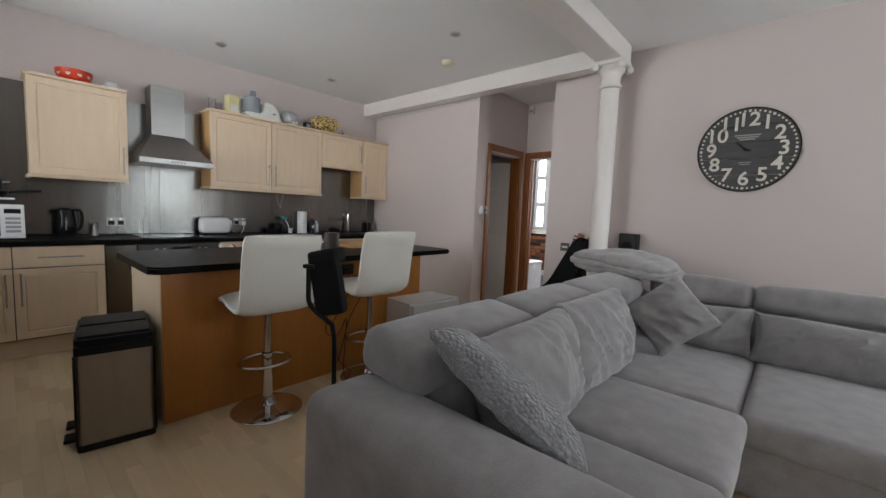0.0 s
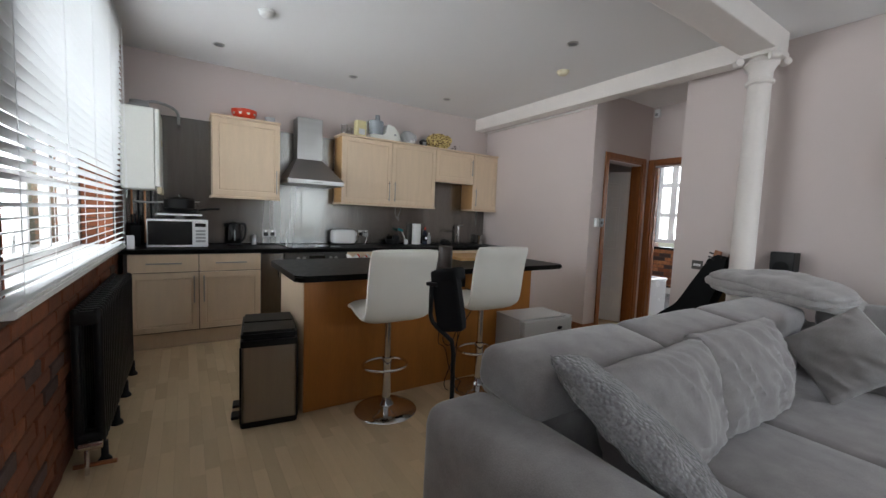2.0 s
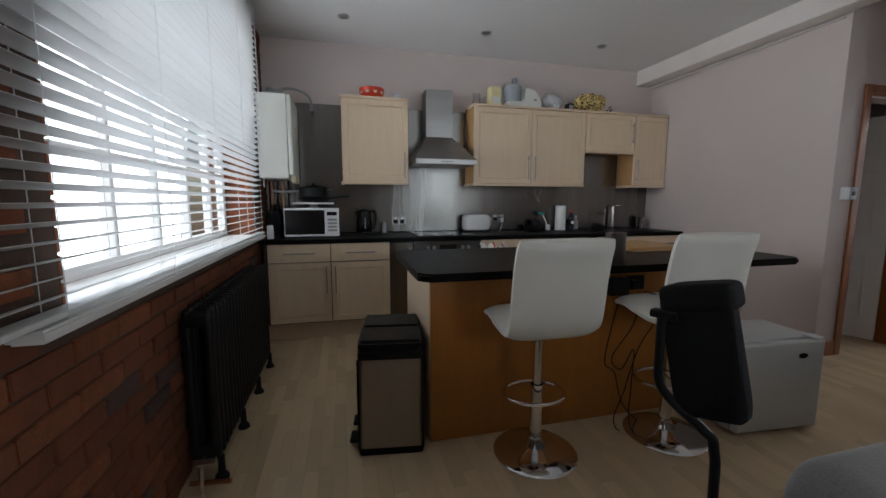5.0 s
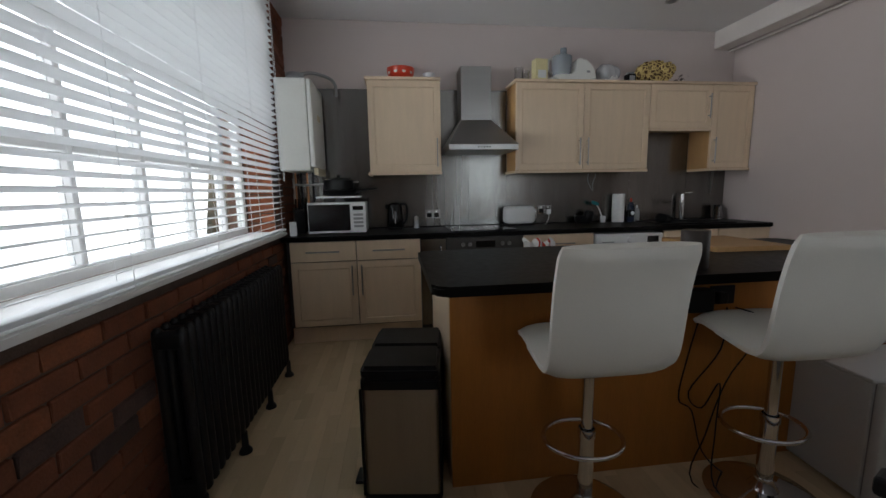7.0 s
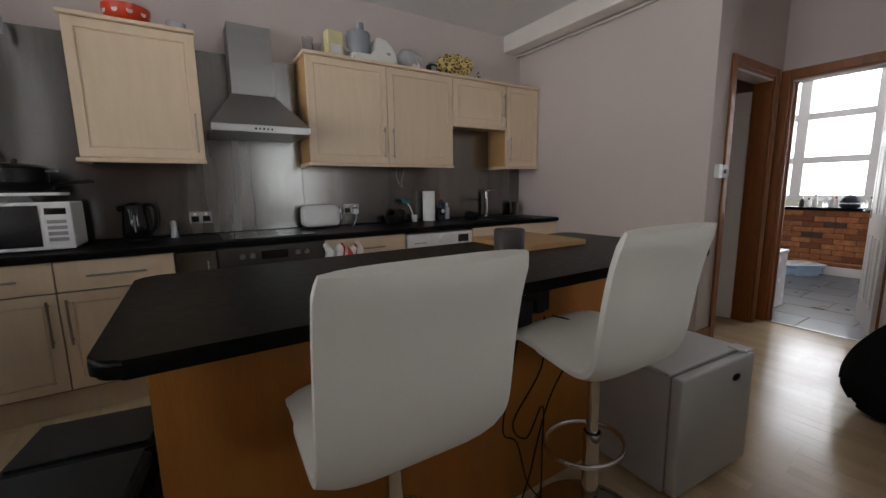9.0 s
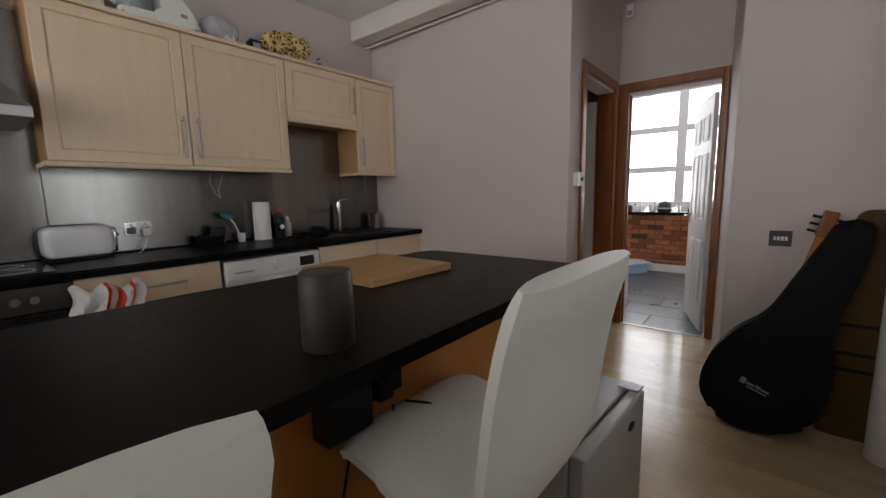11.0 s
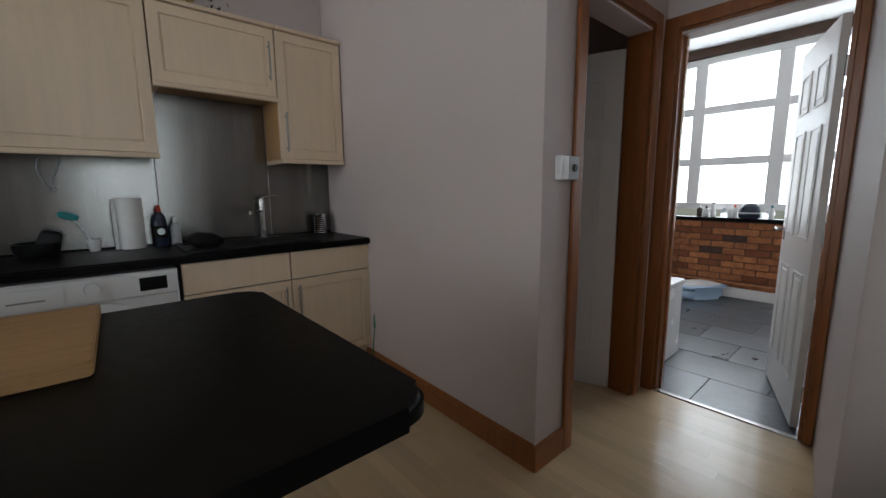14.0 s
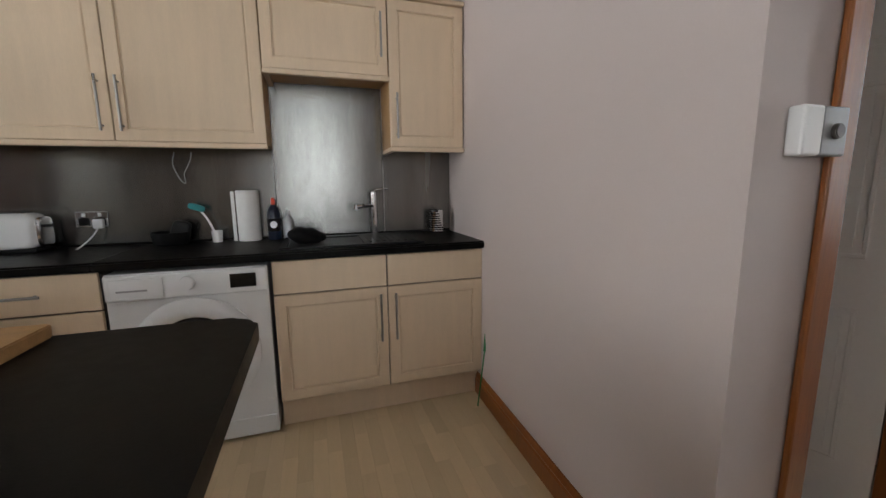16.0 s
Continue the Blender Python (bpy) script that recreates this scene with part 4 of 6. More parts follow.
# ---------- bar stools ----------
def bar_stool(x, y, rz, label, up=0.0):
    s = thing("bar_stool", x, y, 0, label, "bar stool", "bar stools at the island", rz, tall=1.03)
    part("base_plate", lathe([(0.205, 0.0), (0.21, 0.006), (0.20, 0.014), (0.12, 0.028), (0.055, 0.045), (0.036, 0.075), (0.034, 0.09)], 48), "chrome", s, "round chrome base", True)
    part("column", merge(cyl(0.030, 0.085, 0.36, n=24), cyl(0.034, 0.33, 0.36, n=24), cyl(0.022, 0.36, 0.618 + up, n=24)), "chrome", s, "chrome gas-lift column", True)
    ring = [(0.155 * math.cos(a), 0.03 + 0.13 * math.sin(a), 0.30) for a in [2 * math.pi * i / 32 for i in range(32)]]
    part("foot_ring", tube(ring, 0.009, 10, True), "chrome", s, "chrome foot ring", True)
    part("lever", tube([(0.05, 0, 0.60 + up), (0.16, 0.02, 0.60 + up), (0.19, 0.02, 0.595 + up)], 0.005, 8), "chrome", s, smooth=True)
    part("mount", box(-0.08, 0.08, -0.06, 0.10, 0.612 + up, 0.632 + up, 0.004), "black", s)
    # seat and back are one padded shell, an L in profile with a rolled edge
    prof = [(0.185, 0.672), (0.16, 0.690), (0.07, 0.682), (-0.03, 0.668), (-0.10, 0.660), (-0.145, 0.672), (-0.172, 0.72), (-0.185, 0.80), (-0.198, 0.90), (-0.218, 1.00), (-0.245, 1.085)]
    pts = bend([(0, a, b + up) for a, b in prof], 4)
    bm = bmesh.new()
    W, nx, T = 0.228, 12, 0.034
    grid = []
    for i, p in enumerate(pts):
        a, b = pts[max(i - 1, 0)], pts[min(i + 1, len(pts) - 1)]
        d = (b - a).normalized()
        nrm = Vector((0, d.z, -d.y))
        end = min(1.0, (min(i, len(pts) - 1 - i) + 0.35) / 2.2)
        loop = []
        for side in (1, -1):
            for j in range(nx + 1):
                u = -1 + 2 * j / nx
                u = u * side
                edge = (1 - abs(u) ** 5)
                ww = W * (0.955 + 0.045 * end) * (0.97 if i < len(pts) * 0.2 else 1.0)
                th = T * (0.25 + 0.75 * edge) * (0.45 + 0.55 * end)
                loop.append(bm.verts.new((u * ww, p.y + nrm.y * th * side, p.z + nrm.z * th * side)))
        grid.append(loop)
    k = len(grid[0])
    for a, b in zip(grid, grid[1:]):
        for j in range(k):
            bm.faces.new((a[j], a[(j + 1) % k], b[(j + 1) % k], b[j]))
    bm.faces.new(grid[0][::-1])
    bm.faces.new(grid[-1])
    part("seat_shell", bm, "leather", s, "white leatherette seat and curved back", True)
    return s


bar_stool(1.709, 2.88, -1, "white leatherette bar stool on a round chrome base")
bar_stool(2.482, 2.855, -2, "white leatherette bar stool on a chrome base beside the small fridge", 0.014)

# ---------- pedal bin ----------
b = thing("pedal_bin", 1.028, 3.275, 0, "brushed steel pedal bin with a black lid", "bin", rz=-8, tall=1.14)
part("body", prism(rounded(-0.158, 0.158, -0.235, 0.235, 0.02, 4), 0.03, 0.445, 0.0), "binsteel", b, "brushed steel body", True)
part("base", prism(rounded(-0.163, 0.163, -0.24, 0.24, 0.022, 4), 0.0, 0.032, 0.004), "black", b, smooth=True)
part("collar", prism(rounded(-0.162, 0.162, -0.239, 0.239, 0.022, 4), 0.440, 0.475, 0.003), "black", b, smooth=True)
for y0, y1 in ((-0.238, -0.003), (0.003, 0.238)):
    part("lid", prism(rounded(-0.160, 0.160, y0, y1, 0.022, 4), 0.476, 0.525, 0.014, 3), "black", b, "black plastic lid", True)
for y in (-0.14, 0.02):
    part("pedal", box(-0.215, -0.160, y - 0.045, y + 0.045, 0.035, 0.052, 0.006), "black", b, "steel foot pedal")
for sx in (-1, 1):
    part("corner_strip", box(sx * 0.160 - 0.006, sx * 0.160 + 0.006, -0.241, -0.229, 0.03, 0.445, 0.003), "black", b)

# ---------- small fridge ----------
f = thing("mini_fridge", 3.105, 2.9, 0, "small silver-grey table-top fridge on the floor", "fridge", rz=-4, tall=1.04)
part("body", box(-0.265, 0.265, -0.145, 0.175, 0.012, 0.492, 0.006), "fridge", f)
part("top", box(-0.268, 0.268, -0.147, 0.177, 0.4935, 0.508, 0.005), "fridge", f)
part("door", box(-0.265, 0.265, -0.20, -0.153, 0.02, 0.500, 0.010, 3), "fridge", f, "silver-grey fridge door", True)
part("seal", box(-0.255, 0.255, -0.153, -0.1455, 0.03, 0.49), "grey_plastic", f)
part("badge", lathe([(0.024, 0), (0.024, 0.003), (0.018, 0.004), (0.001, 0.004)], 24, m=pose(0.12, -0.2005, 0.425, 90) @ Matrix.Diagonal((1.2, 0.6, 1, 1))), "black", f, "small oval badge", True)
for x in (-0.22, 0.22):
    part("foot", cyl(0.016, 0, 0.013, n=14, m=pose(x, -0.11, 0)), "black", f)
    part("foot", cyl(0.016, 0, 0.013, n=14, m=pose(x, 0.14, 0)), "black", f)
part("hinge", box(0.20, 0.262, -0.195, -0.12, 0.508, 0.516, 0.002), "enamel", f, "white hinge cover")

# ---------- radiator ----------
r = thing("radiator", 0.155, 3.70, 0, "black cast-iron column radiator under the window", "radiator", tall=1.11)
n, pitch = 22, 0.0605
sec = bmesh.new()
for x in (-0.042, 0.042):
    lathe([(0.010, 0.085), (0.020, 0.10), (0.022, 0.14), (0.020, 0.30), (0.020, 0.56), (0.022, 0.68), (0.020, 0.715), (0.010, 0.728)], 12, bm=sec, m=pose(x, 0, 0))
for z in (0.125, 0.685):
    box(-0.055, 0.055, -0.024, 0.024, z - 0.032, z + 0.032, 0.016, 3, bm=sec)
sec_mesh = finish("section", sec, "black_iron", True)
for i in range(n):
    o = new("section", sec_mesh)
    o.parent = r
    o.location = (0, (i - (n - 1) / 2) * pitch, 0)
for i in (0, 7, 14, n - 1):
    part("foot", lathe([(0.032, 0), (0.030, 0.012), (0.016, 0.03), (0.015, 0.10)], 14, m=pose(0.055, (i - (n - 1) / 2) * pitch, 0)), "black_iron", r, smooth=True)
part("valve", merge(tube([(0.0, -0.66, 0.125), (0.0, -0.72, 0.125), (0.0, -0.73, 0.10), (0.0, -0.73, 0.0)], 0.010), cyl(0.018, -0.03, 0.06, n=16, m=pose(0.0, -0.72, 0.125, 0, 90, 0))), "chrome", r, "chrome radiator valve", True)
solid("pipe", tube([(0.10, 3.0, 0.035), (0.19, 2.99, 0.035), (0.27, 2.98, 0.035)], 0.011), "copper", "copper heating pipe with a chrome end beside the radiator", "pipe", smooth=True)

# ---------- boiler ----------
bo = thing("boiler", 0.243, 5.18, 1.475, "white wall-mounted boiler beside the window", "boiler")
part("case", box(-0.145, 0.10, -0.26, 0.26, 0.0, 0.72, 0.012, 3), "cream_enamel", bo, "white enamel case", True)
part("front_cover", box(0.101, 0.138, -0.255, 0.255, 0.03, 0.715, 0.010, 3), "cream_enamel", bo, smooth=True)
part("control_flap", box(0.110, 0.145, -0.19, 0.19, -0.035, 0.026, 0.006), "cream_plastic", bo)
part("latch", box(0.138, 0.145, -0.05, 0.05, 0.42, 0.47, 0.003), "cream_plastic", bo)
part("flue_collar", lathe([(0.10, 0.72), (0.10, 0.75), (0.075, 0.77), (0.07, 0.80), (0.02, 0.81)], 24, m=pose(-0.02, -0.06, 0)), "grey_plastic", bo, smooth=True)
part("flue_pipe", tube(bend([(0.0, -0.05, 0.79), (0.10, 0.02, 0.83), (0.22, 0.14, 0.825), (0.27, 0.19, 0.78), (0.275, 0.20, 0.68)]), 0.014, 10), "grey_plastic", bo, "bent grey pipe", True)
for i, x in enumerate((-0.10, -0.05, 0.0, 0.05)):
    part("pipe", cyl(0.009, -0.50, 0.0, n=10, m=pose(x, 0.06, 0)), "black" if i % 2 else "copper", bo, smooth=True)


def blob(shape, d0, d1, m, bev=0.03):
    """A soft slab with the given outline in local x, z; depth in y."""
    bm = prism(shape, d0, d1, bev, 4)
    return moved(bm, m @ pose(0, 0, 0, 90, 0, 0))


def outline(pts, steps=5):
    p = [Vector((a, b, 0)) for a, b in pts]
    p = bend(p + [p[0]], steps)[:-1]
    return [(v.x, v.y) for v in p]


# ---------- things on the worktop ----------
CT = 0.936
def bottle(x, y, z, prof, material, cap, capz, label, rc=0.012, name="bottle", capname="cap"):
    b = thing(name, x, y, z, label, "bottle")
    part("body", lathe(prof, 20), material, b, smooth=True)
    r, top = prof[-1]
    part(capname, lathe([(rc, top + 0.0005), (rc, top + capz * 0.6), (rc * 0.5, top + capz), (0.002, top + capz)], 16), cap, b, smooth=True)
    return b


mw = thing("microwave", 0.51, 5.21, CT, "white microwave oven with a black glass door on the worktop", "microwave")
part("case", box(-0.245, 0.245, -0.155, 0.155, 0.012, 0.272, 0.008), "enamel", mw)
part("front", box(-0.245, 0.245, -0.168, -0.156, 0.010, 0.274, 0.004), "enamel", mw)
part("door_glass", box(-0.238, 0.112, -0.172, -0.169, 0.030, 0.256, 0.003), "black_gloss", mw, "black glass door")
part("display", box(0.135, 0.225, -0.171, -0.169, 0.205, 0.24, 0.001), "black_gloss", mw)
for i in range(4):
    part("button_row", box(0.14, 0.222, -0.171, -0.169, 0.155 - i * 0.033, 0.175 - i * 0.033, 0.001), "grey_plastic", mw)
for x in (-0.2, 0.2):
    for y in (-0.12, 0.12):
        part("foot", cyl(0.012, 0, 0.012, n=10, m=pose(x, y, 0)), "black", mw)
sc = thing("kitchen_scale", 0.52, 5.22, CT + 0.274, "white flat kitchen scale on the microwave", "scale")
part("foot", cyl(0.05, 0, 0.035, 0.03, 20), "grey_plastic", sc, smooth=True)
part("plate", prism(rounded(-0.19, 0.19, -0.13, 0.13, 0.02, 4), 0.036, 0.052, 0.004), "enamel", sc, smooth=True)
pn = thing("frying_pan", 0.53, 5.20, CT + 0.328, "black frying pan stacked on the microwave", "pan")
part("pan", lathe([(0.10, 0), (0.135, 0.012), (0.155, 0.045), (0.148, 0.045), (0.13, 0.016), (0.02, 0.006)], 36), "black", pn, smooth=True)
part("handle", tube(bend([(0.15, -0.02, 0.035), (0.22, -0.04, 0.05), (0.33, -0.06, 0.06)]), 0.011), "black", pn, smooth=True)
po = thing("saucepan", 0.52, 5.215, CT + 0.376, "black saucepan with a glass-knobbed lid in a frying pan", "pan")
part("pot", lathe([(0.118, 0), (0.13, 0.008), (0.133, 0.085), (0.138, 0.09), (0.02, 0.088)], 36), "black", po, smooth=True)
part("lid", lathe([(0.135, 0.091), (0.10, 0.105), (0.03, 0.114), (0.012, 0.116), (0.014, 0.135), (0.004, 0.14)], 32), "black_gloss", po, smooth=True)
part("handle", tube(bend([(-0.13, -0.03, 0.06), (-0.25, -0.06, 0.05), (-0.36, -0.08, 0.055)]), 0.010), "nickel", po, smooth=True)
part("handle", tube([(0.125, -0.03, 0.07), (0.165, -0.03, 0.075), (0.165, 0.03, 0.075), (0.125, 0.03, 0.07)], 0.007), "nickel", po, smooth=True)

bottle(0.15, 5.40, CT, [(0.035, 0), (0.037, 0.01), (0.037, 0.20), (0.015, 0.26)], "black_gloss", "black", 0.05, "tall dark bottle in the corner of the worktop")
bottle(0.225, 5.43, CT, [(0.032, 0), (0.034, 0.01), (0.034, 0.17), (0.014, 0.22)], "brown", "black", 0.04, "dark brown bottle in the corner of the worktop")
kb = thing("knife_block", 0.145, 5.24, CT, "black knife block in the corner of the worktop", "knife block", rz=20)
part("block", moved(box(-0.045, 0.045, -0.06, 0.06, 0.0, 0.22, 0.006), pose(0, 0, 0.005, 12, 0, 0)), "black", kb)
for i in range(3):
    part("knife_handle", moved(box(-0.03 + i * 0.025, -0.016 + i * 0.025, -0.02, 0.01, 0.22, 0.31, 0.004), pose(0, 0, 0.005, 12, 0, 0)), "black_gloss", kb)

wc = thing("white_carton", 0.15, 5.0, CT, "small white carton standing at the end of the window sill", "box", rz=12)
part("carton", box(-0.028, 0.028, -0.022, 0.022, 0, 0.115, 0.003), "enamel", wc)
part("flap", box(-0.026, 0.026, -0.020, 0.020, 0.1155, 0.119, 0.001), "paper", wc)

k = thing("kettle", 1.01, 5.36, CT, "black electric jug kettle on the worktop", "kettle")
part("power_base", cyl(0.078, 0, 0.018, 0.074, 28, bev=0.003), "black", k, smooth=True)
part("jug", lathe([(0.074, 0.020), (0.078, 0.03), (0.074, 0.12), (0.064, 0.22), (0.060, 0.235), (0.03, 0.25), (0.004, 0.255)], 32), "black_gloss", k, smooth=True)
part("spout", prism([(-0.055, -0.022), (-0.092, 0.0), (-0.055, 0.022)], 0.195, 0.236, 0.004), "black", k)
part("handle", tube(bend([(0.052, 0, 0.235), (0.10, 0, 0.232), (0.115, 0, 0.18), (0.105, 0, 0.09), (0.076, 0, 0.05)]), 0.012), "black", k, smooth=True)
part("gauge", box(-0.004, 0.004, -0.0775, -0.072, 0.06, 0.17, 0.001), "grey_plastic", k)
sg = thing("pepper_mill", 1.215, 5.40, CT, "small clear and steel pepper mill", "pepper mill")
part("body", lathe([(0.024, 0), (0.026, 0.01), (0.020, 0.06), (0.024, 0.075)], 20), "smoke", sg, smooth=True)
part("cap", lathe([(0.025, 0.0755), (0.026, 0.10), (0.014, 0.118), (0.003, 0.12)], 20), "nickel", sg, smooth=True)


def socket(x, z, label):
    s = thing("wall_socket", x, YK - 0.0105, z, label, "socket", "wall sockets")
    part("plate", box(-0.073, 0.073, -0.008, 0, -0.043, 0.043, 0.003), "chrome" if x > 2 else "nickel", s, "shiny steel plate")
    for dx in (-0.036, 0.036):
        part("insert", box(dx - 0.024, dx + 0.024, -0.0095, -0.0082, -0.032, 0.010, 0.001), "black_gloss", s)
        part("switch", box(dx - 0.008, dx + 0.008, -0.012, -0.0082, 0.016, 0.034, 0.002), "upvc", s)
    return s


socket(1.385, 1.065, "brushed steel double socket on the splashback")
socket(2.545, 1.08, "double socket with white plugs on the splashback")
pg = thing("plug", 2.58, YK - 0.022, 1.058, "white mains plug with a cable in the socket", "plug")
part("body", box(-0.024, 0.024, -0.034, 0, -0.026, 0.026, 0.008), "enamel", pg)
part("cable", tube(bend([(0, -0.03, -0.02), (-0.02, -0.07, -0.07), (-0.08, -0.12, -0.13), (-0.16, -0.14, -0.142), (-0.21, -0.13, -0.142)]), 0.004, 8), "enamel", pg, smooth=True)

to = thing("toaster", 2.235, 5.37, CT, "white two-slice toaster with a chrome end", "toaster", rz=4)
part("shell", moved(soft(0.30, 0.16, 0.18, 5.5, 20), pose(0, 0, 0.105)), "enamel", to, "glossy white shell", True)
part("base", box(-0.14, 0.14, -0.07, 0.07, 0, 0.022, 0.006), "black", to)
part("end_plate", moved(soft(0.022, 0.13, 0.145, 5), pose(0.155, 0, 0.10)), "chrome", to, "chrome end plate", True)
for y in (-0.03, 0.03):
    part("slot", box(-0.10, 0.10, y - 0.012, y + 0.012, 0.186, 0.1965), "black", to)
part("lever", box(0.163, 0.19, -0.014, 0.014, 0.12, 0.135, 0.004), "black", to)

ca = thing("sink_caddy", 2.93, 5.39, CT, "black plastic sponge caddy on the worktop", "caddy")
part("tray", lathe([(0.075, 0), (0.088, 0.02), (0.095, 0.07), (0.09, 0.07), (0.08, 0.02), (0.01, 0.012)], 28), "black", ca, smooth=True)
part("sponge", moved(soft(0.09, 0.05, 0.09, 4, 14, 0.008, 2), pose(0.05, 0.0, 0.085, 0, 18, 0)), "black", ca, smooth=True)
cu = thing("brush_cup", 3.15, 5.41, CT, "small white cup holding a washing-up brush", "cup")
part("cup", lathe([(0.024, 0), (0.030, 0.065), (0.027, 0.065), (0.022, 0.008), (0.003, 0.006)], 22), "enamel", cu, smooth=True)
br = thing("washing_up_brush", 3.15, 5.41, CT + 0.009, "washing-up brush with a teal head leaning in the cup", "brush")
part("handle", tube(bend([(0.0, 0, 0.0), (-0.02, 0, 0.07), (-0.045, 0, 0.13), (-0.075, 0, 0.175)]), 0.006), "enamel", br, smooth=True)
part("head", moved(soft(0.085, 0.03, 0.035, 4, 12), pose(-0.09, 0, 0.190, 0, 20, 0)), "teal", br, "teal brush head", True)
ro = thing("kitchen_roll", 3.32, 5.42, CT, "white roll of kitchen paper standing on end", "kitchen roll")
part("roll", lathe([(0.02, 0), (0.060, 0.0), (0.0615, 0.004), (0.0615, 0.286), (0.060, 0.29), (0.021, 0.29), (0.02, 0.0)], 36, cap=False), "paper", ro, smooth=True)
part("loose_sheet", box(-0.082, -0.064, -0.03, -0.028, 0.002, 0.285), "paper", ro)


bo1 = bottle(3.455, 5.41, CT, [(0.036, 0), (0.038, 0.01), (0.038, 0.15), (0.030, 0.18), (0.012, 0.205)], "navy", "red", 0.04, "dark washing-up liquid bottle with a red cap")
part("label", lathe([(0.0386, 0.05), (0.0386, 0.125)], 20, cap=False), "black_gloss", bo1)
part("label_disc", cyl(0.02, 0, 0.001, n=20, m=pose(0, -0.0388, 0.09, 90)), "enamel", bo1)
bottle(3.53, 5.42, CT, [(0.028, 0), (0.030, 0.01), (0.030, 0.11), (0.012, 0.14)], "smoke", "enamel", 0.03, "clear bottle of hand soap")
tn = thing("cutlery_holder", 4.46, 5.41, CT, "ridged stainless steel cutlery holder", "holder")
pf = [(0.045, 0)]
for i in range(9):
    pf += [(0.047, 0.006 + i * 0.015), (0.043, 0.012 + i * 0.015)]
part("can", lathe(pf + [(0.046, 0.148), (0.042, 0.148), (0.040, 0.01), (0.002, 0.008)], 30), "chrome", tn, smooth=True)
dc = thing("dishcloth", 3.64, 5.14, CT + 0.011, "dark cloth dropped at the edge of the sink", "cloth")
part("cloth", moved(soft(0.20, 0.10, 0.07, 2.4, 16, 0.03, 5, 0.02), pose(0, 0, 0.033, 0, 12, 20)), "black_cloth", dc, smooth=True)

# towel over the drawer front
tw = thing("tea_towel", 2.245, 4.855, 0.60, "white tea towel with red stripes over the drawer handle", "towel")
def towel(cols, off):
    bm = bmesh.new()
    for j in cols:
        rows = []
        for i in range(13):
            z = 0.245 - i * 0.022
            rows.append([bm.verts.new((-0.14 + 0.28 * q / 20 + 0.01 * math.sin(i * 0.8), -0.016 - off + 0.016 * math.sin(q * 1.1 + i * 0.3) + (0.035 if i == 0 else 0) + 0.008 * math.sin(i * 1.7 + q), z + 0.022 * math.sin(q * 0.75 + 0.4) * (1 - i / 16))) for q in (j, j + 1)])
        for a, b in zip(rows, rows[1:]):
            bm.faces.new((a[0], a[1], b[1], b[0]))
    bmesh.ops.remove_doubles(bm, verts=bm.verts[:], dist=1e-5)
    bmesh.ops.solidify(bm, geom=bm.faces[:], thickness=0.003)
    return bm


part("cloth", towel(range(20), 0.0), "paper", tw, smooth=True)
for j in (9, 12, 13, 16):
    part("stripe", towel((j,), 0.003), "red", tw, "faded red stripe", True)

# ---------- on top of the wall cabinets ----------
TOPZ = ZU1 + 0.0245
rb = thing("red_bowl", 1.105, 5.31, TOPZ, "red enamel bowl with pale dots on a wall cabinet", "bowl")
part("bowl", lathe([(0.075, 0), (0.105, 0.02), (0.122, 0.06), (0.125, 0.095), (0.119, 0.095), (0.112, 0.06), (0.06, 0.012), (0.002, 0.010)], 36), "red", rb, smooth=True)
for a in range(-150, 30, 36):
    part("dot", cyl(0.016, 0, 0.002, n=16, m=pose(0.119 * math.cos(radians(a)), 0.119 * math.sin(radians(a)), 0.052, 90, 0, a + 90)), "clock_white", rb)
sj = thing("glass_dish", 1.36, 5.31, TOPZ, "small clear glass dish on a wall cabinet", "dish")
part("dish", lathe([(0.04, 0), (0.05, 0.01), (0.055, 0.06), (0.052, 0.06), (0.045, 0.012), (0.002, 0.008)], 24), "smoke", sj, smooth=True)
for x, r, h in ((2.21, 0.042, 0.13), (2.28, 0.035, 0.10)):
    g = thing("glass_jug", x, 5.33, TOPZ, "clear glass jug on a wall cabinet", "jug")
    part("jug", lathe([(r * 0.8, 0), (r, 0.02), (r * 0.85, h * 0.7), (r, h), (r * 0.93, h), (r * 0.78, h * 0.7), (r * 0.9, 0.02), (0.002, 0.008)], 24), "glass", g, smooth=True)
yb = thing("yellow_carton", 2.405, 5.31, TOPZ, "pale yellow card carton on a wall cabinet", "box", rz=8)
part("carton", box(-0.062, 0.062, -0.045, 0.045, 0, 0.20, 0.003), "yellow", yb)
part("label", box(-0.04, 0.045, -0.0465, -0.0455, 0.03, 0.10), "enamel", yb)
fp = thing("food_processor", 2.70, 5.32, TOPZ, "cream food processor with a smoked bowl on a wall cabinet", "food processor")
prof = outline([(-0.175, 0.0), (0.0, 0.0), (0.20, 0.0), (0.225, 0.03), (0.195, 0.11), (0.12, 0.185), (0.055, 0.195), (0.03, 0.12), (0.025, 0.062), (-0.06, 0.052), (-0.165, 0.05)], 4)
part("housing", blob(prof, -0.095, 0.095, pose(0, 0, 0.004), 0.02), "cream_enamel", fp, "cream plastic motor housing", True)
part("bowl", lathe([(0.082, 0.062), (0.090, 0.09), (0.098, 0.21), (0.092, 0.232), (0.05, 0.25)], 30, m=pose(-0.078, 0, 0)), "smoke_dark", fp, "smoked plastic bowl", True)
part("feed_tube", lathe([(0.030, 0.251), (0.030, 0.31), (0.026, 0.31), (0.026, 0.255)], 20, m=pose(-0.06, 0, 0), cap=False), "smoke_dark", fp, smooth=True)
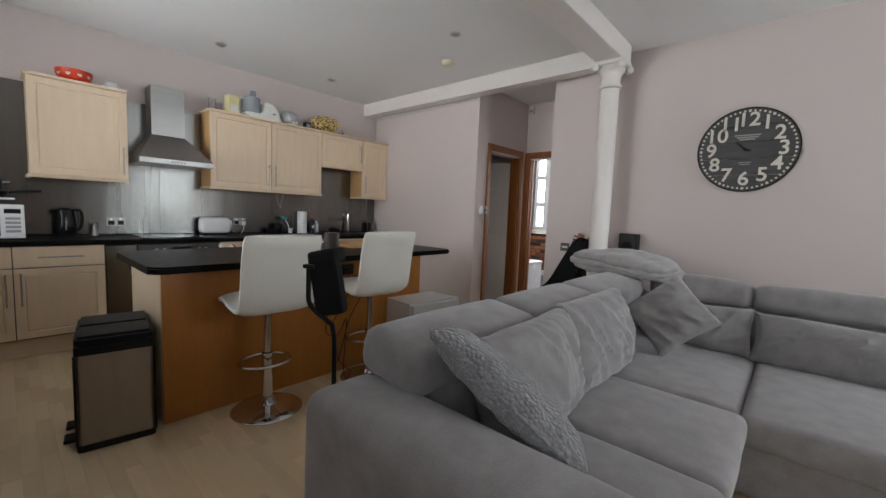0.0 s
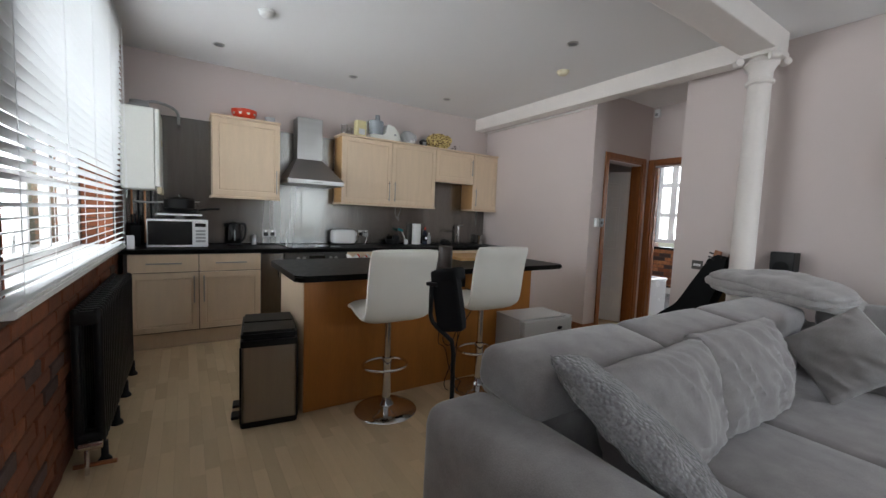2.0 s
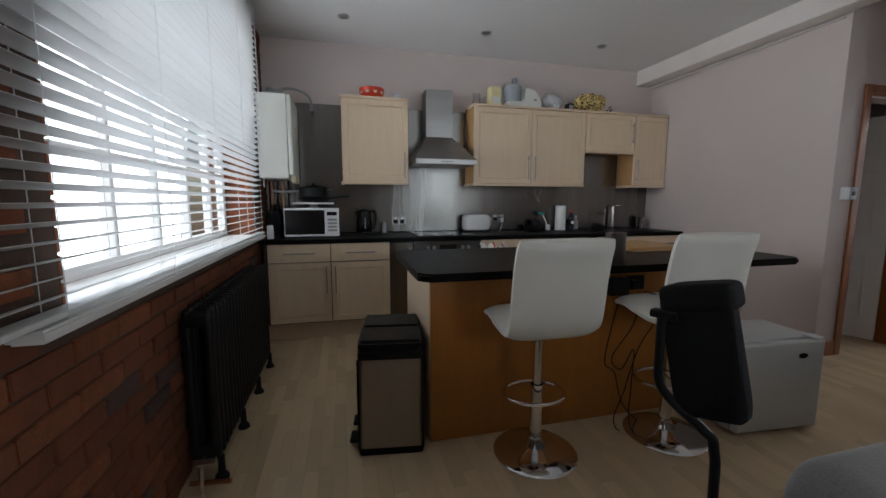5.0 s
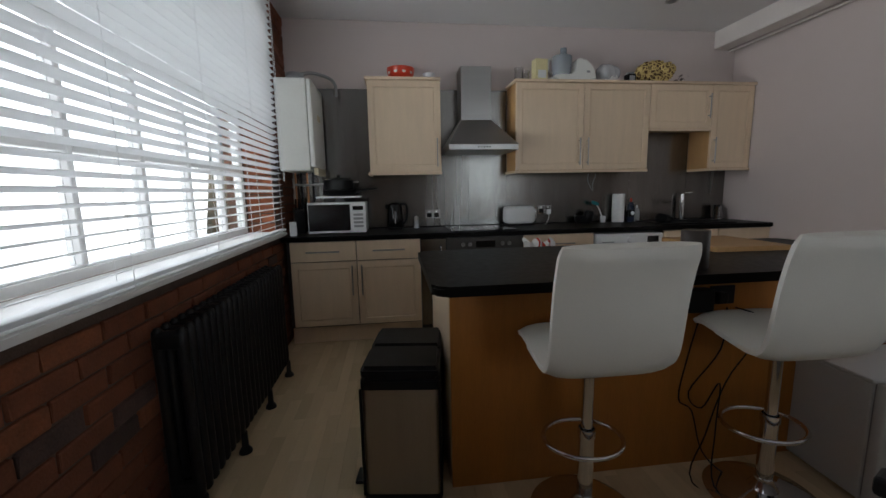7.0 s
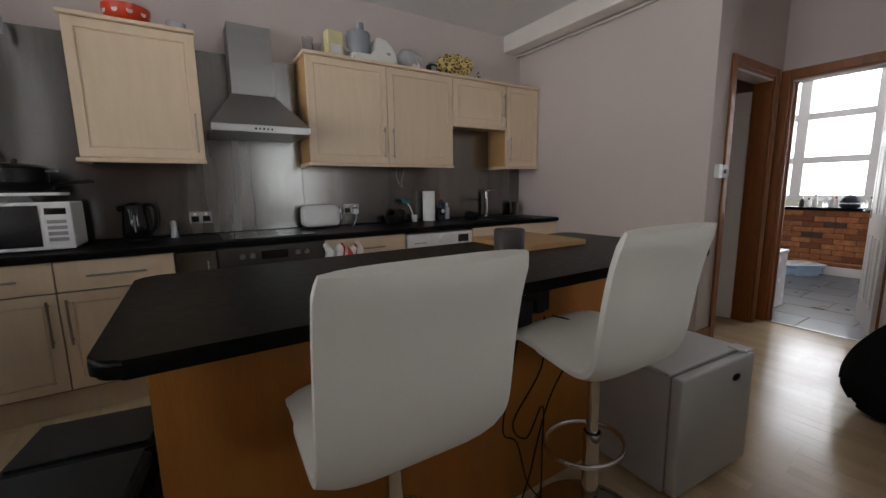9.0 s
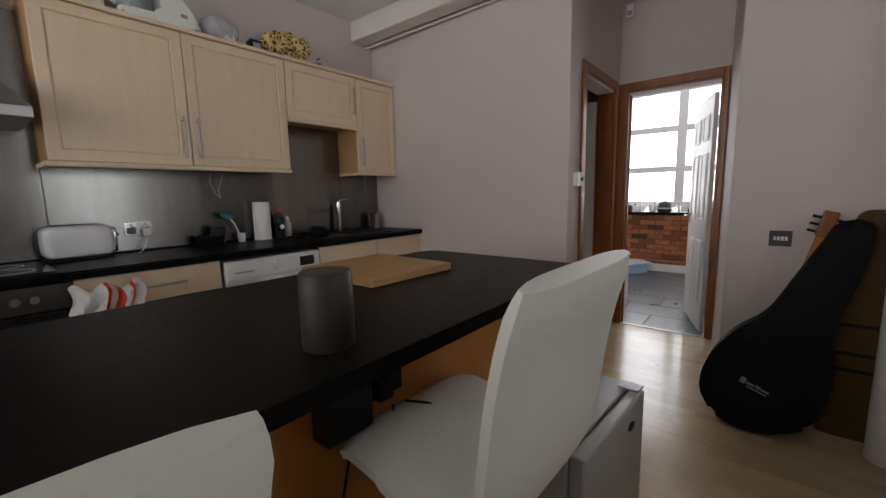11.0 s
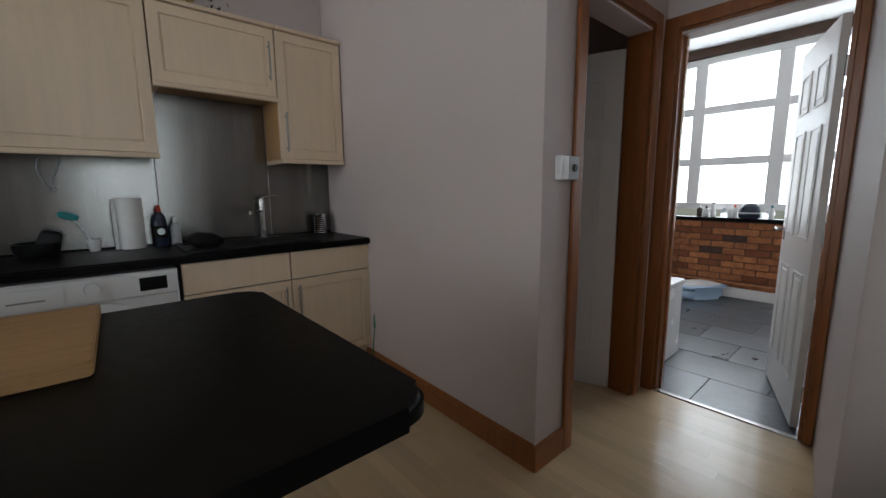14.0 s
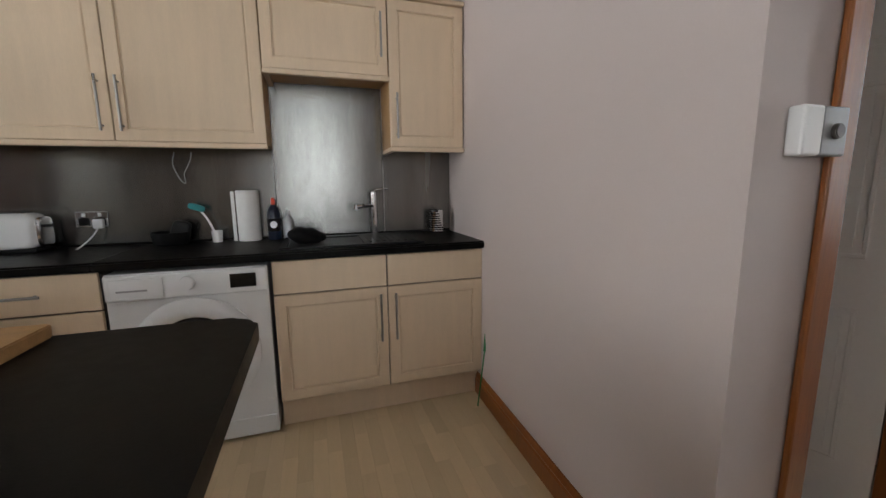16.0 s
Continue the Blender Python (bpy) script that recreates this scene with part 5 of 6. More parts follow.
part("handle", tube(bend([(-0.17, 0, 0.21), (-0.205, 0, 0.20), (-0.205, 0, 0.11), (-0.165, 0, 0.085)]), 0.011), "cream_enamel", fp, smooth=True)
part("button", box(0.13, 0.165, -0.099, -0.094, 0.07, 0.09, 0.002), "grey_plastic", fp)
pb = thing("plastic_bag", 3.11, 5.32, TOPZ, "crumpled clear plastic bag of things on a wall cabinet", "bag")
part("bag", moved(soft(0.22, 0.15, 0.17, 2.2, 18, 0.04, 9, 0.03), pose(0, 0, 0.085)), "smoke", pb, smooth=True)
part("contents", moved(soft(0.17, 0.10, 0.10, 2.2, 14, 0.03, 4), pose(0, 0, 0.055)), "paper", pb, smooth=True)
jr = thing("dark_jar", 3.315, 5.31, TOPZ, "dark square jar with a pale label on a wall cabinet", "jar")
part("jar", box(-0.04, 0.04, -0.04, 0.04, 0, 0.085, 0.006), "black_gloss", jr)
part("label", box(-0.028, 0.028, -0.0415, -0.0405, 0.02, 0.065), "grey_plastic", jr)
part("lid", cyl(0.035, 0.086, 0.10, n=20), "grey_plastic", jr)
ct = thing("spotted_cloth", 3.57, 5.24, TOPZ, "bunched giraffe-print cloth hanging over the cabinet edge", "cloth")
rs = random.Random(9)
bmc = soft(0.32, 0.15, 0.19, 2.3, 52, 0.05, 21, 0.0)
for v in bmc.verts:
    q = v.co * 15
    ridge = 1 - 2 * abs(noise.noise(q + Vector((4.0, 1.0, 9.0))))
    small = 1 - 2 * abs(noise.noise(q * 2.1))
    v.co += v.co.normalized() * (0.040 * ridge + 0.014 * small - 0.012)
    if v.co.y < -0.045:
        v.co.z -= 0.05 * min(1.0, (-0.045 - v.co.y) / 0.03)
moved(bmc, pose(0, 0.055, 0.105))
part("cloth", bmc, "giraffe", ct, smooth=True)
dh = thing("dried_flowers", 3.82, 5.30, TOPZ, "small dried brown plant lying on the cabinet", "plant")
bm = bmesh.new()
for i in range(26):
    a, rr = rs.uniform(0, 6.28), rs.uniform(0.01, 0.07)
    p = Vector((rr * math.cos(a) * 1.3, rr * math.sin(a), rs.uniform(0.01, 0.07)))
    vs = [bm.verts.new(p + Vector((rs.uniform(-0.02, 0.02), rs.uniform(-0.02, 0.02), rs.uniform(-0.01, 0.02)))) for _ in range(3)]
    bm.faces.new(vs)
tube([(-0.08, 0, 0.006), (0.0, 0.0, 0.02), (0.20, 0.02, 0.006)], 0.003, 6, bm=bm)
part("sprigs", bm, "brown", dh)
ub = thing("hanging_cable", 3.0, 5.42, 1.27, "loose white cable hanging under a wall cabinet", "cable")
part("cable", tube(bend([(-0.02, 0, 0.165), (-0.03, -0.01, 0.10), (0.0, -0.02, 0.02), (0.025, -0.02, 0.0), (0.02, -0.01, 0.05), (0.05, 0, 0.12), (0.06, 0, 0.165)]), 0.003, 6), "grey_plastic", ub, smooth=True)

# ---------- on the island ----------
cb = thing("chopping_board", 2.925, 3.655, 0.937, "thick pale bamboo chopping board on the island", "chopping board", rz=-2)
part("board", prism(rounded(-0.22, 0.22, -0.235, 0.235, 0.012, 3), 0, 0.028, 0.003), "bamboo", cb)
cn = thing("canister", 2.295, 3.10, 0.937, "tall dark brown cylindrical canister on the island edge", "canister")
part("tin", lathe([(0.054, 0), (0.056, 0.004), (0.056, 0.160), (0.052, 0.165), (0.003, 0.165)], 36), "brown", cn, smooth=True)
sk = thing("island_socket", 2.43, 3.0885, 0.81, "black double socket on the island panel", "socket")
part("plate", box(-0.06, 0.06, -0.010, 0, -0.042, 0.042, 0.003), "black", sk)
part("plug", box(-0.05, -0.005, -0.05, -0.011, -0.03, 0.02, 0.006), "black", sk)
ax = thing("cable_box", 2.29, 3.0885, 0.80, "small black adaptor box on the island panel", "adaptor")
part("box", box(-0.06, 0.06, -0.06, 0, -0.05, 0.05, 0.006), "black", ax)
for pts in ([(2.41, 3.03, 0.77), (2.36, 2.99, 0.60), (2.25, 3.02, 0.40), (2.30, 3.0, 0.33), (2.36, 2.98, 0.45), (2.33, 2.95, 0.25), (2.30, 2.9, 0.03), (2.36, 2.74, 0.006)],
            [(2.30, 3.05, 0.72), (2.24, 3.03, 0.55), (2.22, 3.04, 0.36), (2.28, 3.03, 0.30), (2.32, 3.0, 0.12), (2.44, 2.98, 0.008), (2.60, 3.02, 0.006)],
            [(2.44, 3.02, 0.77), (2.50, 2.96, 0.74), (2.49, 2.97, 0.62), (2.40, 2.99, 0.45), (2.33, 3.0, 0.20), (2.25, 2.96, 0.006), (2.38, 2.70, 0.006)]):
    solid("cable", tube(bend([Vector(p) for p in pts], 5), 0.0032, 7), "black", "black mains cable hanging down the island panel", "cable", smooth=True, group="cables on the island")

# ---------- wall and ceiling fixtures ----------
ck = thing("wall_clock", XC - 0.002, 0.835, 1.886, "large round charcoal wall clock with cream numerals", "clock")
R = 0.326
for i in range(5):
    z0, z1 = -R + i * 2 * R / 5, -R + (i + 1) * 2 * R / 5 - 0.004
    ol = []
    n = 16
    for j in range(n + 1):
        z = z0 + (z1 - z0) * j / n
        ol.append((math.sqrt(max(0.0, R * R - z * z)), z))
    pts = ol + [(-a, b) for a, b in ol[::-1]]
    bm = bmesh.new()
    ks = []
    for a, b in pts:
        if not ks or (Vector((a, b)) - ks[-1]).length > 1e-4:
            ks.append(Vector((a, b)))
    if (ks[0] - ks[-1]).length < 1e-4:
        ks.pop()
    fr = [bm.verts.new((-0.022, -a, b)) for a, b in ks]
    bk = [bm.verts.new((0, -a, b)) for a, b in ks]
    bm.faces.new(fr)
    bm.faces.new(bk[::-1])
    for j in range(len(ks)):
        bm.faces.new((fr[j], bk[j], bk[(j + 1) % len(ks)], fr[(j + 1) % len(ks)]))
    part("board", bm, "clock_wood", ck)
part("rim", lathe([(R + 0.006, 0), (R + 0.006, 0.026), (R - 0.004, 0.026), (R - 0.004, 0.0)], 64, m=pose(0, 0, 0, 0, -90, 0), cap=False), "black", ck, smooth=True)
for i in range(60):
    a = 2 * math.pi * i / 60
    big = i % 5 == 0
    bm = cyl(0.0105 if big else 0.008, 0, 0.003, n=10, m=pose(-0.0225, (R - 0.022) * math.sin(a), (R - 0.022) * math.cos(a), 0, -90, 0))
    part("minute_dot", bm, "clock_white", ck)


def text(name, body, size, m, material, parent, depth=0.002):
    cu = bpy.data.curves.new(name, 'FONT')
    cu.body, cu.size, cu.extrude, cu.align_x, cu.align_y, cu.offset = body, size, depth, 'CENTER', 'CENTER', 0.0022
    ob = bpy.data.objects.new(name, cu)
    scene.collection.objects.link(ob)
    dg = bpy.context.evaluated_depsgraph_get()
    me = bpy.data.meshes.new_from_object(ob.evaluated_get(dg))
    bpy.data.objects.remove(ob)
    weld = bmesh.new()
    weld.from_mesh(me)
    bmesh.ops.remove_doubles(weld, verts=weld.verts[:], dist=1e-5)
    weld.to_mesh(me)
    weld.free()
    me.materials.clear()
    me.materials.append(M[material])
    o = new(name, me)
    o.parent = parent
    o.matrix_local = m
    return o


face = pose(0, 0, 0, 90, 0, -90)
for i in range(1, 13):
    a = 2 * math.pi * i / 12
    text("numeral", str(i), 0.150, pose(-0.0245, -0.232 * math.sin(a), 0.232 * math.cos(a)) @ face, "clock_white", ck, 0.003)
for w_, z in ((0.17, 0.115), (0.14, 0.098), (0.10, 0.082)):
    part("lettering", box(-0.0235, -0.0225, -w_ / 2, w_ / 2, z - 0.005, z + 0.005), "grey_plastic", ck)
for w_, z in ((0.08, -0.10), (0.06, -0.115)):
    part("lettering", box(-0.0235, -0.0225, -w_ / 2, w_ / 2, z - 0.003, z + 0.003), "grey_plastic", ck)
for a, L, wd, nm in ((312, 0.085, 0.012, "hour_hand"), (100, 0.03, 0.010, "minute_hand")):
    bm = moved(box(-0.004, 0, -wd / 2, wd / 2, -0.02, L, 0.001, 1), pose(-0.028, 0, 0) @ Matrix.Rotation(radians(a), 4, 'X'))
    part(nm, bm, "black", ck)
part("hub", cyl(0.012, 0, 0.012, n=18, m=pose(-0.0225, 0, 0, 0, -90, 0)), "black", ck)


def spot(x, y):
    s = thing("ceiling_spotlight", x, y, CEIL, "small recessed ceiling spotlight, unlit, with a metal rim", "spotlight", "ceiling spotlights")
    part("rim", lathe([(0.050, -0.001), (0.052, -0.006), (0.040, -0.010), (0.036, -0.006), (0.036, -0.001)], 32, cap=False), "lamp_white", s, smooth=True)
    part("bulb", lathe([(0.034, -0.0012), (0.032, -0.004), (0.002, -0.005)], 24), "grey_plastic", s, smooth=True)
    return s


for x, y in ((0.845, 4.88), (2.15, 4.89), (3.41, 4.90), (3.36, 2.87), (2.12, 2.87), (0.84, 2.87), (4.95, 2.92)):
    spot(x, y)
for x, y, lab in ((3.79, 3.34, "yellowed round smoke alarm on the ceiling"), (1.11, 3.94, "white round smoke alarm on the ceiling")):
    s = thing("smoke_alarm", x, y, CEIL, lab, "smoke alarm")
    part("base", cyl(0.062, -0.012, -0.001, n=32), "cream_plastic" if x > 3 else "upvc", s, smooth=True)
    part("cover", lathe([(0.004, -0.042), (0.036, -0.040), (0.052, -0.028), (0.056, -0.0125)], 32), "cream_plastic" if x > 3 else "upvc", s, smooth=True)
th = thing("thermostat", 4.692, YN - 0.001, 1.343, "white wall thermostat with a grey dial", "thermostat")
part("back_box", box(-0.075, -0.015, -0.034, 0, -0.05, 0.05, 0.006), "upvc", th)
part("face", box(-0.013, 0.070, -0.030, 0, -0.05, 0.05, 0.005), "grey_plastic", th, "grey control face")
part("dial", cyl(0.017, 0, 0.010, 0.015, 24, pose(0.028, -0.0305, 0.0, 90), bev=0.002), "dark_metal", th, "round dial", True)
sw = thing("light_switch", XC - 0.001, 2.303, 0.978, "dark metal four-gang light switch plate", "light switch")
part("plate", box(-0.006, 0, -0.048, 0.048, -0.042, 0.042, 0.002), "dark_metal", sw, "dark brushed metal plate")
for i in range(4):
    part("rocker", box(-0.011, -0.0062, -0.030 + i * 0.016, -0.018 + i * 0.016, -0.010, 0.012, 0.002), "upvc", sw)
se = thing("alarm_sensor", XB - 0.001, 3.39, 2.77, "small white alarm sensor high on the wall", "sensor")
part("case", box(-0.045, 0, -0.03, 0.03, -0.05, 0.05, 0.008, 3), "upvc", se, smooth=True)
part("lens", box(-0.0475, -0.0455, -0.02, 0.02, -0.035, 0.0, 0.001), "grey_plastic", se)
gs = thing("green_stick", 4.555, 4.845, 0, "thin green plastic stick standing in the corner", "stick")
part("rod", tube([(-0.05, -0.05, 0.002), (0.012, 0.0, 0.30)], 0.004, 8), "green", gs, smooth=True)
part("grip", tube([(0.012, 0.0, 0.30), (0.024, 0.01, 0.40)], 0.008, 10), "green", gs, smooth=True)

# ---------- behind the sofa ----------
gb = thing("guitar_bag", 4.345, 2.33, 0, "black nylon guitar bag leaning on the wall beside the column", "guitar bag", tall=1.03)


BAGM = pose(0, 0, 0, 0, 8, 0) @ pose(0, 0, 0, 0, 0, -90)
shape = outline([(-0.266, 0.153), (-0.26, 0.25), (-0.22, 0.36), (-0.131, 0.49), (0.0, 0.61), (0.10, 0.80), (0.19, 0.975), (0.236, 1.06), (0.335, 1.06), (0.345, 1.0), (0.315, 0.81), (0.26, 0.63), (0.245, 0.50), (0.255, 0.35), (0.235, 0.20), (0.19, 0.09), (0.04, 0.01), (-0.10, 0.005), (-0.20, 0.05)])
part("bag", blob(shape, -0.10, 0.09, BAGM, 0.045), "black_cloth", gb, smooth=True)
part("front_pocket", blob(outline([(-0.22, 0.25), (-0.19, 0.14), (-0.07, 0.06), (0.06, 0.09), (0.15, 0.20), (0.16, 0.33), (0.08, 0.43), (-0.06, 0.45), (-0.17, 0.37)]), 0.085, 0.118, BAGM, 0.014), "black_cloth", gb, smooth=True)
lg = BAGM @ pose(-0.02, -0.1195, 0.225, 0, 20, 0)
for a, b, z0, z1 in ((-0.075, -0.052, -0.004, 0.026), (-0.048, -0.014, 0.002, 0.013), (-0.009, 0.012, 0.002, 0.017), (0.016, 0.050, 0.002, 0.012), (-0.04, 0.045, -0.012, -0.006)):
    part("logo_bar", moved(box(a, b, -0.0015, 0, z0, z1), lg), "grey_plastic", gb, "pale printed mark")
hdst = thing("guitar", 4.585, 2.16, 0, "wooden guitar headstock showing above the bag", "guitar", tall=1.03)
GM = pose(0, 0, 0, 14, 0, 0) @ pose(0, 0.22, 0)
part("headstock", moved(box(-0.012, 0.012, -0.030, 0.030, 0.945, 1.075, 0.006), GM), "pine", hdst)
part("neck", moved(box(-0.010, 0.010, -0.022, 0.022, 0.40, 0.946, 0.006), GM), "oak", hdst)
for i in range(3):
    for sy in (-1, 1):
        part("tuning_peg", moved(cyl(0.007, 0, 0.035, n=10, m=pose(0, sy * 0.031, 0.965 + i * 0.036, -90 * sy)), GM), "black", hdst, smooth=True)
part("body", moved(box(-0.02, 0.02, -0.11, 0.11, 0.06, 0.41, 0.014), GM), "oak", hdst)
ms = thing("mustard_guitar_case", 4.55, 1.96, 0, "mustard canvas instrument case standing beside the column", "instrument case", tall=1.03)
part("case", blob(outline([(-0.14, 0.0), (0.16, 0.0), (0.19, 0.20), (0.16, 0.38), (0.10, 0.55), (0.08, 0.95), (0.06, 1.09), (-0.05, 1.09), (-0.07, 0.95), (-0.08, 0.75), (-0.13, 0.50), (-0.17, 0.35), (-0.17, 0.15)]), -0.06, 0.06, pose(0, 0, 0, 0, 2, 0) @ pose(0, 0, 0, 0, 0, -90), 0.02), "mustard", ms, smooth=True)
for z in (0.34, 0.42, 0.56):
    part("strap", moved(box(-0.10, 0.10, -0.0635, -0.0605, z - 0.009, z + 0.009), pose(0, 0, 0, 0, 2, 0) @ pose(0, 0, 0, 0, 0, -90)), "black", ms, "flat black strap")
spk = thing("speaker", 4.535, 1.63, 0, "black loudspeaker on a thin stand behind the sofa", "speaker", tall=1.03)
part("cabinet", box(-0.07, 0.07, -0.075, 0.075, 0.93, 1.13, 0.006), "black", spk)
part("cone", lathe([(0.05, 0), (0.052, 0.006), (0.04, 0.004), (0.012, 0.002)], 24, m=pose(-0.0705, 0, 1.01, 0, -90, 0)), "black_cloth", spk, smooth=True)
part("pole", cyl(0.015, 0.02, 0.93, n=14), "black", spk, smooth=True)
part("base_plate", cyl(0.09, 0, 0.02, n=28, bev=0.004), "black", spk, smooth=True)

# black padded panel on a bent tubular stand
fs = thing("folding_stand", 1.382, 1.70, 0, "black padded panel on a bent black tubular stand behind the sofa", "stand", rz=-66, tall=1.03)
pm = pose(0.008, 0.0, 0.993, 0, -12, 0)
part("panel", moved(soft(0.112, 0.04, 0.222, 9, 16), pm), "black_cloth", fs, smooth=True)
part("flap", moved(soft(0.116, 0.085, 0.05, 6, 12), pm @ pose(0.0, 0.02, 0.09)), "black_cloth", fs, smooth=True)
part("tube", tube(bend([(-0.056, -0.02, 1.046), (-0.056, -0.02, 0.97), (-0.053, -0.02, 0.925), (-0.032, -0.015, 0.895), (0.022, -0.01, 0.860), (0.036, -0.005, 0.835), (0.040, 0.0, 0.70), (0.040, 0.0, 0.0)]), 0.0085, 10), "black", fs, smooth=True)
part("clip", box(-0.075, -0.03, -0.03, -0.008, 1.040, 1.054, 0.003), "black", fs)
part("foot", tube([(-0.10, 0.012, 0.010), (0.03, 0.015, 0.010), (0.16, 0.14, 0.010)], 0.010), "black", fs, smooth=True)

# ---------- bathroom ----------
bt = thing("bathtub", 6.11, 4.3, 0, "white bathtub with a plain end panel", "bathtub", tall=1.03)
part("end_panel", box(-0.335, 0.335, -0.80, -0.785, 0.0, 0.525, 0.004), "enamel", bt)
part("side_panel", box(0.32, 0.335, -0.784, 0.80, 0.0, 0.525, 0.004), "enamel", bt)
bm = bmesh.new()
for b_ in ((-0.345, 0.345, -0.81, -0.73), (-0.345, 0.345, 0.74, 0.81), (-0.345, -0.28, -0.73, 0.74), (0.28, 0.345, -0.73, 0.74)):
    box(*b_, 0.528, 0.565, 0.01, 2, bm=bm)
part("rim", bm, "enamel", bt, smooth=True)
bm = bmesh.new()
box(-0.28, 0.28, -0.73, 0.74, 0.15, 0.155, bm=bm)
for b_ in ((-0.285, -0.28, -0.73, 0.74), (0.28, 0.285, -0.73, 0.74), (-0.28, 0.28, -0.735, -0.73), (-0.28, 0.28, 0.74, 0.745)):
    box(*b_, 0.15, 0.54, bm=bm)
part("tub", bm, "enamel", bt)
ty = thing("baby_bath", 8.36, 3.93, 0, "pale blue plastic washing tub on the slate floor", "tub", rz=-35)
part("tub", merge(prism(rounded(-0.24, 0.24, -0.16, 0.16, 0.09, 6), 0, 0.13, 0.03, 3), prism(rounded(-0.27, 0.27, -0.19, 0.19, 0.10, 6), 0.131, 0.15, 0.006)), "lightblue", ty, smooth=True)
part("lining", prism(rounded(-0.22, 0.22, -0.14, 0.14, 0.07, 6), 0.151, 0.165, 0.006), "enamel", ty, smooth=True)
rs = random.Random(5)
for i, (y, h, r, m_, c_) in enumerate(((4.05, 0.11, 0.03, "brown", "enamel"), (3.98, 0.10, 0.032, "enamel", "black"), (3.91, 0.15, 0.028, "enamel", "grey_plastic"), (3.80, 0.11, 0.035, "smoke", "enamel"), (3.74, 0.13, 0.03, "enamel", "enamel"), (3.70, 0.12, 0.03, "enamel", "red"), (3.42, 0.08, 0.035, "smoke", "enamel"), (3.37, 0.12, 0.026, "enamel", "teal"), (3.22, 0.07, 0.04, "black", "black"), (3.14, 0.07, 0.045, "black", "nickel"))):
    bottle(BX + 0.05, y, 0.913, [(r * 0.9, 0), (r, 0.008), (r, h * 0.75), (0.012, h)], m_, c_, 0.03, "toiletry bottle on the bathroom sill", name="toiletry_bottle")
dm = thing("storage_dome", BX + 0.04, 3.56, 0.913, "navy blue dome-shaped container with a pale band", "container")
part("dome", lathe([(0.085, 0), (0.10, 0.02), (0.10, 0.07), (0.085, 0.13), (0.05, 0.165), (0.003, 0.175)], 30), "navy", dm, smooth=True)
part("band", lathe([(0.1012, 0.055), (0.1012, 0.068)], 30, cap=False), "enamel", dm)
pp = thing("heating_pipe", BX - 0.03, 3.6, 0.17, "copper heating pipe along the bathroom brickwork", "pipe")
part("pipe", tube([(0, -2.1, 0), (0, 2.3, 0)], 0.011, 10), "copper", pp, smooth=True)
for y in (-1.5, -0.3, 0.9, 2.0):
    part("clip", box(-0.014, 0.030, y - 0.01, y + 0.01, -0.013, 0.013), "copper", pp)


# ---------- pieces of walls and floors ----------
def piece(name, mesh, parent, m):
    o = new(name, mesh)
    o.parent = parent
    o.matrix_world = m
    return o


rng = random.Random(4)


def brick_mesh(material, L=0.215, H=0.065, D=0.03, seed=0):
    rr = random.Random(seed)
    bm = box(0, D, 0, L, 0, H, 0.004, 1)
    for v in bm.verts:
        v.co += Vector((rr.uniform(-0.002, 0.002), rr.uniform(-0.003, 0.003), rr.uniform(-0.002, 0.002)))
    return finish("brick", bm, material)


def brick_wall(parent, x, y0, y1, z0, z1, mats, skip=None, flip=False, far=None, limit=300):
    """Courses of bricks on the face x; skip(y, z): openings. far(y, z): those go into one joined mesh."""
    meshes = [[brick_mesh(mm, L, seed=k + 10 * i) for k in range(3)] for i, mm in enumerate(mats) for L in (0.215,)]
    halves = [brick_mesh(mm, 0.1025, seed=77 + i) for i, mm in enumerate(mats)]
    rest = bmesh.new()
    z, row, made = z0, 0, 0
    while z + 0.06 < z1:
        y = y0 - (0.1125 if row % 2 else 0)
        while y < y1:
            a, b = max(y, y0), min(y + 0.215, y1)
            y += 0.225
            if b - a < 0.06 or (skip and skip(a, b, z)):
                continue
            i = 0 if rng.random() > 0.08 else 1
            if i == 0 and len(mats) > 2 and rng.random() < 0.2:
                i = 2
            xx = x - 0.03 + rng.uniform(-0.002, 0.004) if not flip else x + rng.uniform(-0.004, 0.002)
            if made >= limit or (far and far(a, z)):
                box(xx, xx + 0.03, a, b, z, z + 0.065, bm=rest)
                continue
            full = b - a > 0.2
            me = meshes[i][rng.randrange(3)] if full else halves[i]
            o = piece("brick", me, parent, pose(xx, a, z))
            if not full:
                o.scale = (1, (b - a) / 0.1025, 1)
            elif b - a < 0.2149:
                o.scale = (1, (b - a) / 0.215, 1)
            made += 1
        z += 0.075
        row += 1
    if len(rest.verts):
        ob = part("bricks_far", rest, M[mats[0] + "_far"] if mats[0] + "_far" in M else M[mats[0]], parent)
        tagged(ob, kind="stuff")
    else:
        rest.free()


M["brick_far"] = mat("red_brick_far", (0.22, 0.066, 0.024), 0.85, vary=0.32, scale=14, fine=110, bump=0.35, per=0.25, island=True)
hole = lambda a, b, z: b > WY0 - 0.01 and a < WY1 + 0.01 and z > WZ0 - 0.09 and z < WZ1
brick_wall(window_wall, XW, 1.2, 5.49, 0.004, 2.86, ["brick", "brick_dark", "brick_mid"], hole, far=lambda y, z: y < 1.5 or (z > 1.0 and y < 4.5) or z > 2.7)
